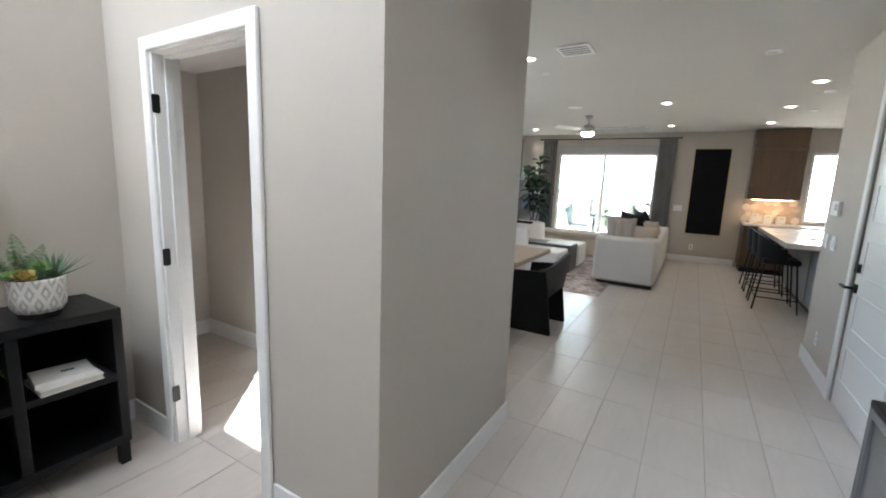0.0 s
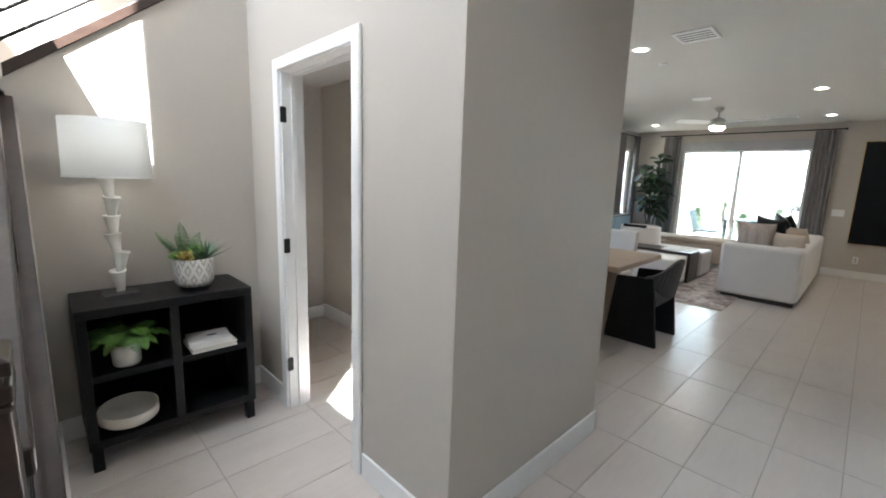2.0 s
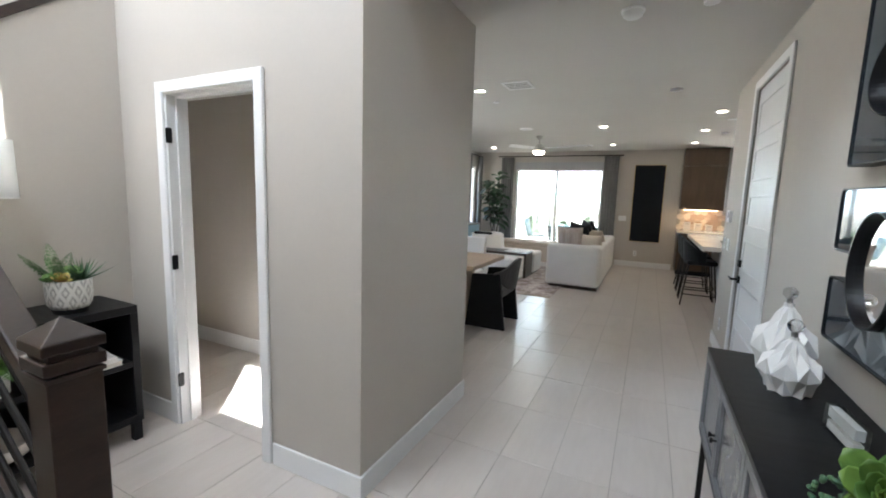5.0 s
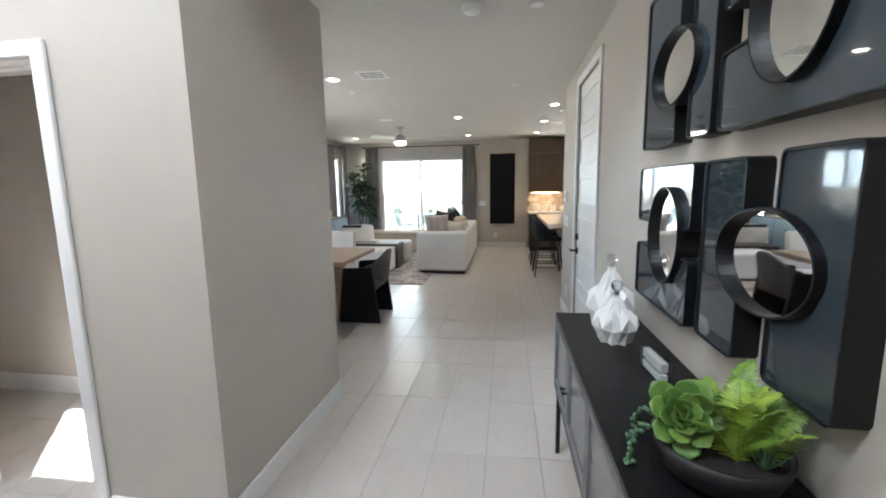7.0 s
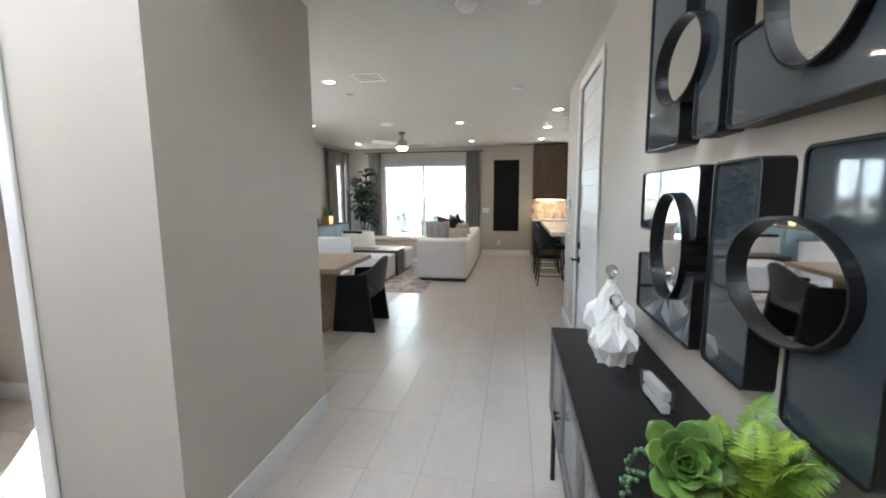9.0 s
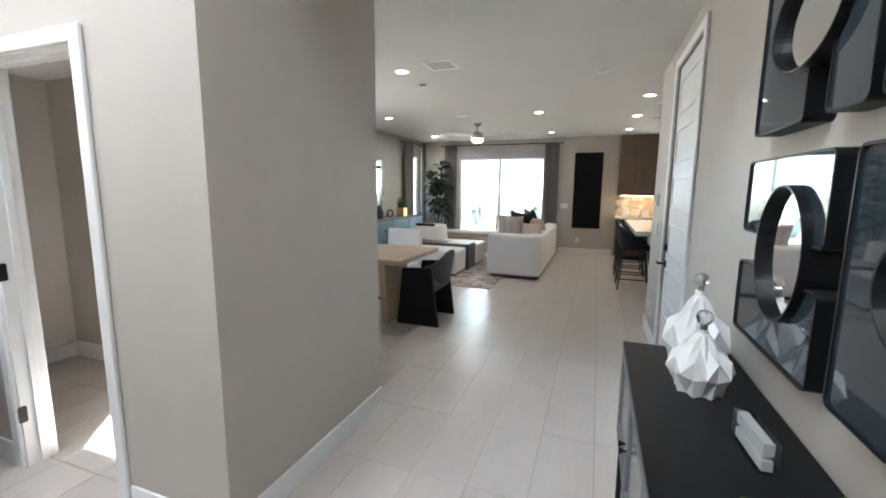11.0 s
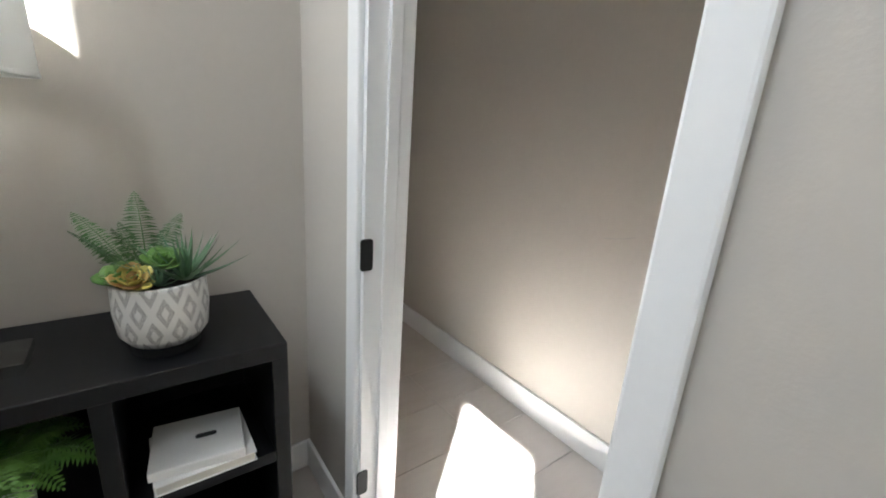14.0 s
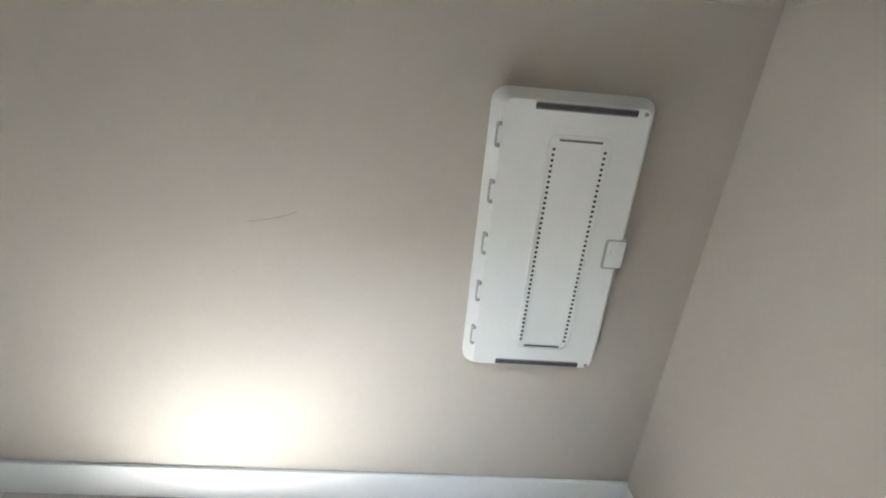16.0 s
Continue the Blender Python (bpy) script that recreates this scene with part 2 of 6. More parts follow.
# darker copy of the white plastic, coloured as shade in its recesses
M_CLIP = mat("recess_shade_grey", (0.42, 0.42, 0.43), 0.5, var=0.02)
M_DARKSLOT = mat("dark_slot", (0.02, 0.02, 0.022), 0.8, var=0.1)
M_VENTGREY = mat("vent_slat_grey", (0.22, 0.215, 0.21), 0.6, var=0.08)
M_LIGHT = mat("lit_lens", (1, 0.95, 0.88), 0.4, glow=(1.0, 0.86, 0.68), glow_k=2.0)
M_LED = mat("warm_led_strip", (1, 0.9, 0.7), 0.4, glow=(1.0, 0.66, 0.34), glow_k=0.6)
M_BULBLIT = mat("lit_bulb", (1, 0.97, 0.92), 0.4, glow=(1.0, 0.93, 0.83), glow_k=1.0)
M_PAPER = mat("white_paper", (0.76, 0.75, 0.73), 0.7, var=0.03, fine=90)
M_PAGES = mat("cream_pages", (0.60, 0.57, 0.52), 0.85, var=0.12, scale=2, fine=300, stretch=(1, 1, 60))
M_CHALK = mat("black_board", (0.006, 0.007, 0.010), 0.7, spec=0.15, var=0.2, scale=5)
M_GOLD = mat("gold_frame", (0.60, 0.46, 0.25), 0.4, metal=0.9, var=0.05)
M_BOWL = mat("cream_ceramic", (0.66, 0.62, 0.55), 0.5, var=0.05, scale=16, bump=0.06)
M_CONCRETE = mat("patio_concrete", (0.52, 0.49, 0.45), 0.9, var=0.08, scale=2)
M_GRAVEL = mat("pale_gravel_ground", (0.48, 0.43, 0.36), 0.95, var=0.15, scale=1, fine=20, bump=0.5)
M_SHRUB = mat("pale_green_shrub", (0.055, 0.10, 0.035), 0.7, col2=(0.035, 0.065, 0.022), scale=10, pieces=0.4)
M_PATIO = mat("teal_outdoor_metal", (0.10, 0.17, 0.18), 0.5, var=0.08)
M_BLOCKWALL = mat("pale_block_wall", (0.55, 0.50, 0.44), 0.9, var=0.06, scale=3)
M_STRIPE = mat("striped_pillow_fabric", (0.52, 0.46, 0.42), 0.95, col2=(0.30, 0.24, 0.22), scale=1.2, fine=6, stretch=(14, 14, 0.2))
M_GLASS = glass_mat("window_glass")
M_TINTGLASS = glass_mat("tinted_patio_glass", (0.50, 0.53, 0.54), 0.08)
M_BULB = clear_mat("clear_crystal")
M_ACRYL = glass_mat("clear_acrylic", (0.93, 0.95, 0.95), 0.22)

# patterned pot: diamonds and chevrons printed on white glaze
M_PATPOT = mat("white_pot_grey_diamonds", (0.74, 0.73, 0.70), 0.5, var=0.02, bump=0.05, bump_scale=80)
nt = M_PATPOT.node_tree
tc = nt.nodes.new("ShaderNodeTexCoord")
sx = nt.nodes.new("ShaderNodeSeparateXYZ")
nt.links.new(tc.outputs["Object"], sx.inputs[0])


def op(tree, kind, a, b=None):
    n = tree.nodes.new("ShaderNodeMath")
    n.operation = kind
    for i, v in enumerate((a, b)):
        if v is None:
            continue
        if isinstance(v, (int, float)):
            n.inputs[i].default_value = v
        else:
            tree.links.new(v, n.inputs[i])
    return n.outputs[0]


ang = op(nt, "ARCTAN2", sx.outputs[1], sx.outputs[0])
uu = op(nt, "PINGPONG", op(nt, "MULTIPLY", ang, 12 / (2 * math.pi) * 1.0), 0.5)
vv = op(nt, "PINGPONG", op(nt, "MULTIPLY", sx.outputs[2], 9.5), 0.5)
dd = op(nt, "PINGPONG", op(nt, "MULTIPLY", op(nt, "ADD", uu, vv), 2.0), 0.5)
line = op(nt, "GREATER_THAN", dd, 0.30)
fleck = nt.nodes.new("ShaderNodeTexNoise")
fleck.inputs["Scale"].default_value = 130
line = op(nt, "MULTIPLY", line, op(nt, "GREATER_THAN", fleck.outputs[0], 0.46))
mixc = nt.nodes.new("ShaderNodeMix")
mixc.data_type = "RGBA"
base_in = nt.nodes["Principled BSDF"].inputs["Base Color"]
src = base_in.links[0].from_socket
nt.links.new(src, mixc.inputs["A"])
mixc.inputs["B"].default_value = (0.26, 0.25, 0.24, 1)
nt.links.new(op(nt, "MULTIPLY", line, 0.85), mixc.inputs["Factor"])
nt.links.new(mixc.outputs["Result"], base_in)


M_SKYGLOW = mat("bright_sky_backdrop", (0.9, 0.95, 1.0), 1.0, glow=(0.80, 0.91, 1.0), glow_k=0.42)

# ---- builders ----
def box(bm, x0, x1, y0, y1, z0, z1):
    vs = [bm.verts.new(p) for p in ((x0, y0, z0), (x1, y0, z0), (x1, y1, z0), (x0, y1, z0), (x0, y0, z1), (x1, y0, z1), (x1, y1, z1), (x0, y1, z1))]
    for f in ((3, 2, 1, 0), (4, 5, 6, 7), (0, 1, 5, 4), (1, 2, 6, 5), (2, 3, 7, 6), (3, 0, 4, 7)):
        bm.faces.new([vs[i] for i in f])
    return vs


def boxes(*dims):
    bm = bmesh.new()
    for d in dims:
        box(bm, *d)
    return bm


def lathe(prof, seg=32, bm=None, ox=0, oy=0, oz=0, closed=False):
    """Turn a profile of (radius, z) round the z axis."""
    bm = bm or bmesh.new()
    rings = []
    for r, z in prof:
        if r < 1e-5:
            rings.append([bm.verts.new((ox, oy, oz + z))])
        else:
            rings.append([bm.verts.new((ox + r * math.cos(2 * math.pi * i / seg), oy + r * math.sin(2 * math.pi * i / seg), oz + z)) for i in range(seg)])
    for a, b in zip(rings, rings[1:]):
        for i in range(seg):
            j = (i + 1) % seg
            if len(a) == 1 and len(b) > 1:
                bm.faces.new((a[0], b[i], b[j]))
            elif len(b) == 1 and len(a) > 1:
                bm.faces.new((a[i], b[0], a[j]))
            elif len(a) > 1:
                bm.faces.new((a[i], b[i], b[j], a[j]))
    return bm


def rod(p, q, r, seg=10, bm=None):
    bm = bm or bmesh.new()
    p, q = Vector(p), Vector(q)
    turn = (q - p).to_track_quat("Z", "Y").to_matrix()
    rings = []
    for c in (p, q):
        rings.append([bm.verts.new(c + turn @ Vector((r * math.cos(2 * math.pi * i / seg), r * math.sin(2 * math.pi * i / seg), 0))) for i in range(seg)])
    for i in range(seg):
        j = (i + 1) % seg
        bm.faces.new((rings[0][i], rings[0][j], rings[1][j], rings[1][i]))
    bm.faces.new(rings[0][::-1])
    bm.faces.new(rings[1])
    return bm


def bar(p, q, w, h, bm=None):
    """A beam of rectangular section from p to q with vertical side faces."""
    bm = bm or bmesh.new()
    p, q = Vector(p), Vector(q)
    d = q - p
    side = Vector((-d.y, d.x, 0)).normalized() * (w / 2)
    up = Vector((0, 0, h / 2))
    vs = [bm.verts.new(c + s + u) for c in (p, q) for s, u in ((-side, -up), (side, -up), (side, up), (-side, up))]
    for f in ((0, 1, 2, 3), (7, 6, 5, 4), (0, 4, 5, 1), (1, 5, 6, 2), (2, 6, 7, 3), (3, 7, 4, 0)):
        bm.faces.new([vs[i] for i in f])
    return bm


def prism(poly, axis, a, b, bm=None):
    """Extrude a polygon of 2D points along an axis from a to b."""
    bm = bm or bmesh.new()
    put = {"x": lambda u, v, w: (w, u, v), "y": lambda u, v, w: (u, w, v), "z": lambda u, v, w: (u, v, w)}[axis]
    lo = [bm.verts.new(put(u, v, a)) for u, v in poly]
    hi = [bm.verts.new(put(u, v, b)) for u, v in poly]
    n = len(poly)
    bm.faces.new(lo[::-1])
    bm.faces.new(hi)
    for i in range(n):
        j = (i + 1) % n
        bm.faces.new((lo[i], lo[j], hi[j], hi[i]))
    return bm


def round_rect(w, h, r, n=5, cx=0, cy=0):
    pts = []
    for sx_, sy_, a0 in ((1, 1, 0), (-1, 1, 90), (-1, -1, 180), (1, -1, 270)):
        for i in range(n + 1):
            a = radians(a0 + 90 * i / n)
            pts.append((cx + sx_ * (w / 2 - r) + r * math.cos(a), cy + sy_ * (h / 2 - r) + r * math.sin(a)))
    return pts


def band(outer, inner, axis, a, b):
    """A frame between two outlines of the same count."""
    bm = bmesh.new()
    put = {"x": lambda u, v, w: (w, u, v), "y": lambda u, v, w: (u, w, v), "z": lambda u, v, w: (u, v, w)}[axis]
    r = [[bm.verts.new(put(u, v, w)) for u, v in ring] for ring in (outer, inner) for w in (a, b)]
    n = len(outer)
    for i in range(n):
        j = (i + 1) % n
        for p, q in ((0, 1), (1, 3), (3, 2), (2, 0)):
            bm.faces.new((r[p][i], r[p][j], r[q][j], r[q][i]))
    return bm


def mesh_of(name, bm, material, smooth=False):
    bmesh.ops.recalc_face_normals(bm, faces=bm.faces)
    me = bpy.data.meshes.new(name)
    bm.to_mesh(me)
    bm.free()
    me.materials.append(material)
    if smooth:
        for p in me.polygons:
            p.use_smooth = True
    return me


def part(name, bm, material, parent=None, label="", bevel=0.0, smooth=False, m=None, segs=2):
    ob = new(name, mesh_of(name, bm, material, smooth))
    if parent:
        ob.parent = parent
    if m is not None:
        ob.matrix_basis = m
    if bevel:
        mod = ob.modifiers.new("bevel", "BEVEL")
        mod.width, mod.segments, mod.limit_method = bevel, segs, "ANGLE"
        mod.angle_limit = radians(40)
    if label:
        tagged(ob, label)
    return ob


def piece(name, me, parent, m):
    ob = new(name, me)
    ob.parent = parent
    ob.matrix_basis = m
    return ob


def thing(name, m, label, category, group="", kind=""):
    ob = new(name)
    ob.matrix_basis = m if isinstance(m, Matrix) else Matrix.Translation(m)
    ob.empty_display_size = 0.05
    return tagged(ob, label, category, group, kind)


def structure(name, bm, material, label, category="", bevel=0.0):
    ob = part(name, bm, material, None, "", bevel)
    return tagged(ob, label, category or name.split("_")[0], kind="structure")


def wall_with_holes(u0, u1, z0, z1, a, b, axis, holes):
    """A wall in the plane of axis, thick from a to b, with rectangular holes (u0, u1, z0, z1)."""
    us = sorted({u0, u1, *[h for o in holes for h in o[:2]]})
    zs = sorted({z0, z1, *[h for o in holes for h in o[2:]]})
    bm = bmesh.new()
    cell = lambda i, k: not any(o[0] <= (us[i] + us[i + 1]) / 2 <= o[1] and o[2] <= (zs[k] + zs[k + 1]) / 2 <= o[3] for o in holes)
    put = (lambda u, w, z: (u, w, z)) if axis == "y" else (lambda u, w, z: (w, u, z))
    vs = {}

    def v(i, k, w):
        if (i, k, w) not in vs:
            vs[i, k, w] = bm.verts.new(put(us[i], (a, b)[w], zs[k]))
        return vs[i, k, w]
    nu, nz = len(us) - 1, len(zs) - 1
    for i in range(nu):
        for k in range(nz):
            if not cell(i, k):
                continue
            for w in (0, 1):
                bm.faces.new((v(i, k, w), v(i + 1, k, w), v(i + 1, k + 1, w), v(i, k + 1, w)))
            for di, dk, p, q in ((-1, 0, (i, k), (i, k + 1)), (1, 0, (i + 1, k), (i + 1, k + 1)), (0, -1, (i, k), (i + 1, k)), (0, 1, (i, k + 1), (i + 1, k + 1))):
                ii, kk = i + di, k + dk
                if not (0 <= ii < nu and 0 <= kk < nz and cell(ii, kk)):
                    bm.faces.new((v(*p, 0), v(*q, 0), v(*q, 1), v(*p, 1)))
    return bm


# ---- structure ----
CZ = 2.64            # hall and living ceiling
TOP = 5.90           # foyer ceiling
FRONT = -2.275       # inner face of the front wall
KX = -1.87           # wall behind the bookcase
OX = -2.885          # outer side wall of the stairs and closet
HX = 1.885            # hall wall with the tall door
LX, RX, FY = -2.95, 5.20, 8.98

structure("floor", boxes((-3.1, 5.35, -2.36, 9.1, -0.14, -0.004)), M_GROUT, "pale grey grout bed under the floor tiles", "floor")

structure("wall_front", wall_with_holes(-3.05, 2.05, 0, TOP, FRONT - 0.14, FRONT, "y", [(-2.45, -0.30, 4.25, 5.57), (0.765, 1.345, 4.25, 5.48)]), M_WALL,
          "greige painted front wall with high windows", "wall")
structure("wall_closet_front", wall_with_holes(KX, 0.0, 0, TOP, 0.0, 0.12, "y", [(-1.418, -0.637, -1, 2.045)]), M_WALL, "greige painted wall with the closet doorway", "wall")
structure("wall_hall_left", boxes((-0.12, 0.0, 0.12, 1.24, 0, TOP)), M_WALL, "greige painted hall wall beside the closet", "wall")
structure("wall_closet_back", boxes((-2.95, -0.12, 1.042, 1.24, 0, CZ + 0.2)), M_WALL, "greige painted wall at the back of the closet", "wall")
structure("wall_closet_under_stairs", boxes((OX, KX - 0.002, 0.0, 0.12, 0, 2.29)), M_WALL, "greige painted closet wall under the stairs", "wall")
structure("wall_stairs_outer", boxes((OX - 0.12, OX, FRONT, 1.40, 0, TOP)), M_WALL, "warm greige wall along the stair landing", "wall")
structure("wall_upstairs_end", boxes((OX, KX, 1.40, 1.52, 2.9, TOP), (KX, KX + 0.12, 0.122, 1.40, 2.96, TOP)), M_WALL, "greige wall at the top of the stairs", "wall")
structure("wall_above_hall", boxes((0.0, HX, 0.0, 0.12, CZ + 0.1, TOP)), M_WALL, "greige wall above the hall opening", "wall")
structure("wall_hall_right", wall_with_holes(FRONT, 3.78, 0, TOP, HX, HX + 0.14, "x", [(1.89, 2.85, -1, 2.46)]), M_WALL, "greige hall wall with a tall white door", "wall")
structure("wall_kitchen_near", boxes((HX + 0.14, RX, 3.64, 3.78, 0, CZ)), M_WALL, "greige wall behind the hall end", "wall")
structure("wall_right", boxes((RX, RX + 0.12, 3.64, FY + 0.14, 0, CZ)), M_WALL, "greige kitchen side wall", "wall")
structure("wall_living_left", wall_with_holes(1.04, FY + 0.14, 0, CZ, LX - 0.12, LX, "x", [(2.6, 4.2, 0.9, 2.2), (8.05, 8.62, 0.75, 2.25)]), M_WALL, "greige living room wall with windows", "wall")
structure("wall_far", wall_with_holes(LX, RX, 0, CZ, FY, FY + 0.14, "y", [(-1.98, 0.13, -1, 2.22), (2.63, 3.80, 0.95, 2.22)]), M_WALL, "greige far wall with the sliding glass door", "wall")
structure("ceiling", boxes((LX - 0.12, HX + 0.0, 0.122, FY + 0.14, CZ, CZ + 0.1), (HX + 0.0, RX + 0.12, 3.78, FY + 0.14, CZ, CZ + 0.1)), M_CEIL, "smooth off-white ceiling", "ceiling")
structure("ceiling_foyer", boxes((OX - 0.12, HX + 0.14, FRONT - 0.14, 1.52, TOP, TOP + 0.1)), M_CEIL, "white ceiling high over the foyer", "ceiling")
structure("ceiling_closet", boxes((OX, -0.12, 0.12, 1.04, 2.30, 2.34)), M_CEIL, "plain white closet ceiling", "ceiling")
structure("wall_garage_back", boxes((HX + 0.145, HX + 0.20, 1.7, 3.05, 0, 2.6)), M_WALL, "plain wall behind the tall door", "wall")
structure("ground", boxes((-400, 400, -400, 400, -0.6, -0.16)), M_GRAVEL, "pale gravel ground round the house", "ground")


structure("backdrop", boxes((-16, 16, 20.0, 20.2, -0.2, 11)), M_SKYGLOW, "bright hazy sky behind the garden", "sky")


def frame_piece(name, bmx, label="white painted wood trim", bevel=0.004):
    ob = structure(name, bmx, M_TRIM, label, "trim", bevel)
    return ob


BH = 0.125
BT = 0.014
for nm, d in (
        ("baseboard_closet_front_right", (-0.585, BT, -BT, 0.0, 0, BH)), ("baseboard_hall_left", (0.0, BT, 0.0, 1.24 + BT, 0, BH)),
        ("baseboard_hall_end", (-0.5, 0.0, 1.24, 1.24 + BT, 0, BH)), ("baseboard_closet_front_left", (KX, -1.480, -BT, 0.0, 0, BH)),
        ("baseboard_bookcase_wall", (KX, KX + BT, -1.068, -BT, 0, BH)), ("baseboard_stair_side", (KX + BT, -0.02, -1.068, -1.068 + BT, 0, BH)),
        ("baseboard_closet_back", (OX, -0.12, 1.042 - BT, 1.042, 0, 0.135)), ("baseboard_closet_left", (OX, OX + BT, 0.12, 1.028, 0, BH)),
        ("baseboard_closet_right", (-0.12 - BT, -0.12, 0.12, 1.028, 0, BH)), ("baseboard_closet_inner", (-0.56, -0.134, 0.12, 0.12 + BT, 0, BH)),
        ("baseboard_hall_right_far", (HX - BT, HX, 2.905, 3.78 + BT, 0, BH)), ("baseboard_hall_right_near", (HX - BT, HX, FRONT, 1.835, 0, BH)),
        ("baseboard_hall_right_end", (HX, HX + 1.2, 3.78, 3.78 + BT, 0, BH)), ("baseboard_far", (0.50, 1.68, FY - BT, FY, 0, BH)),
        ("baseboard_far_left", (LX, -2.06, FY - BT, FY, 0, BH)), ("baseboard_living_left", (LX, LX + BT, 1.3, FY - BT, 0, BH)),
        ("baseboard_front", (0.1, HX - BT, FRONT, FRONT + BT, 0, BH))):
    frame_piece(nm, boxes(d), label="white painted baseboard along the floor")


# closet doorway: jambs, stops and casings
def casing(name, y0, y1, xl, xr, top, w=0.064):
    bm = boxes((xl - w, xl, y0, y1, 0, top + w), (xr, xr + w, y0, y1, 0, top + w), (xl, xr, y0, y1, top, top + w))
    frame_piece(name, bm, label="white painted door casing", bevel=0.006)


closet_door = tagged(part("door_frame_1", boxes((-1.418, -1.400, -0.004, 0.124, 0, 2.045), (-0.655, -0.637, -0.004, 0.124, 0, 2.045), (-1.400, -0.655, -0.004, 0.124, 2.027, 2.045)), M_TRIM, bevel=0.002),
                     "white painted closet door frame with no door hung", "door frame", kind="structure")
part("stop", boxes((-1.400, -1.388, 0.050, 0.085, 0, 2.027), (-0.667, -0.655, 0.050, 0.085, 0, 2.027), (-1.388, -0.667, 0.050, 0.085, 2.015, 2.027)), M_TRIM, closet_door, bevel=0.002)
casing("trim_closet_outer", -0.020, -0.0005, -1.416, -0.660, 2.033)
casing("trim_closet_inner", 0.1205, 0.138, -1.416, -0.660, 2.033)
for hz in (1.797, 1.045, 0.296):
    part("hinge", prism(round_rect(0.036, 0.088, 0.009, cx=0.003, cy=hz), "x", -1.4005, -1.3965), M_HINGE, closet_door, "matte black hinge leaf")

# tall door in the hall
casing_bm = boxes((HX - 0.018, HX, 1.84, 1.91, 0, 2.51), (HX - 0.018, HX, 2.83, 2.90, 0, 2.51), (HX - 0.018, HX, 1.91, 2.83, 2.44, 2.51))
frame_piece("trim_tall_door", casing_bm, label="white painted door casing", bevel=0.005)
door = tagged(part("door_1", boxes((HX + 0.012, HX + 0.05, 1.913, 2.827, 0.008, 2.437)), M_TRIM, bevel=0.003), "closed white panelled door with black lever", "door", kind="structure")
PN = 6
ph = (2.437 - 0.20 - 0.12 - 0.115 * (PN - 1)) / PN
for k in range(PN):
    z0 = 0.20 + k * (ph + 0.115)
    o = [(2.01, z0), (2.73, z0), (2.73, z0 + ph), (2.01, z0 + ph)]
    i_ = [(2.026, z0 + 0.016), (2.714, z0 + 0.016), (2.714, z0 + ph - 0.016), (2.026, z0 + ph - 0.016)]
    pm = band(o, i_, "x", HX + 0.006, HX + 0.013)
    part("panel", pm, M_TRIM, door, bevel=0.002)
dh = part("deadbolt", prism(round_rect(0.06, 0.06, 0.006, cx=2.775, cy=1.0), "x", HX - 0.010, HX + 0.012), M_HINGE, door, "square black deadbolt")
lv = part("door_handle", prism(round_rect(0.06, 0.06, 0.006, cx=2.775, cy=0.86), "x", HX - 0.004, HX + 0.012), M_HINGE, door, "black lever handle")
part("lever", boxes((HX - 0.055, HX - 0.004, 2.765, 2.785, 0.852, 0.870), (HX - 0.055, HX - 0.040, 2.765, 2.885, 0.852, 0.870)), M_HINGE, lv, bevel=0.003)
for hz in (2.22, 1.5, 0.9, 0.25):
    part("hinge", boxes((HX - 0.006, HX + 0.012, 1.906, 1.916, hz - 0.05, hz + 0.05)), M_NICKEL, door)


# windows
def window(name, u0, u1, z0, z1, w, axis, mulls=(), label="white framed window", depth=0.06, glass=None):
    put = (lambda d: (d[0], d[1], w - depth / 2, w + depth / 2, d[2], d[3])) if axis == "y" else (lambda d: (w - depth / 2, w + depth / 2, d[0], d[1], d[2], d[3]))
    f = 0.05
    ob = tagged(part(name, boxes(*[put(d) for d in ((u0, u0 + f, z0, z1), (u1 - f, u1, z0, z1), (u0 + f, u1 - f, z0, z0 + f), (u0 + f, u1 - f, z1 - f, z1))]), M_TRIM, bevel=0.003), label, "window", kind="structure")
    stops = [u0 + f, *mulls, u1 - f]
    for m_ in mulls:
        part("mullion", boxes(put((m_ - 0.03, m_ + 0.03, z0 + f, z1 - f))), M_TRIM, ob)
    for a_, b_ in zip(stops, stops[1:]):
        g0, g1 = a_ + (0.03 if a_ in mulls else 0), b_ - (0.03 if b_ in mulls else 0)
        pb = (g0, g1, w - 0.004, w + 0.004, z0 + f, z1 - f) if axis == "y" else (w - 0.004, w + 0.004, g0, g1, z0 + f, z1 - f)
        pane = part("pane", boxes(pb), glass or M_GLASS, ob)
        pane.visible_shadow = False
    return ob


window("window_1", -2.45, -0.30, 4.25, 5.57, FRONT - 0.07, "y")
window("window_2", 0.765, 1.345, 4.25, 5.48, FRONT - 0.07, "y")
window("window_3", 2.6, 4.2, 0.9, 2.2, LX - 0.06, "x", (3.4,))
window("window_4", 8.05, 8.62, 0.75, 2.25, LX - 0.06, "x")
window("window_5", 2.63, 3.80, 0.95, 2.22, FY + 0.07, "y")
window("window_sliding_door", -1.98, 0.13, -0.004, 2.22, FY + 0.07, "y", (-0.95,), "white framed sliding glass patio door", glass=M_TINTGLASS)

# ---- stairs ----
RISE, RUN, N0X = 0.197, 0.25, -0.015
YR, YL = -1.195, FRONT
lower = tagged(new("staircase"), "carpeted taupe staircase with rounded treads", "staircase", kind="structure")


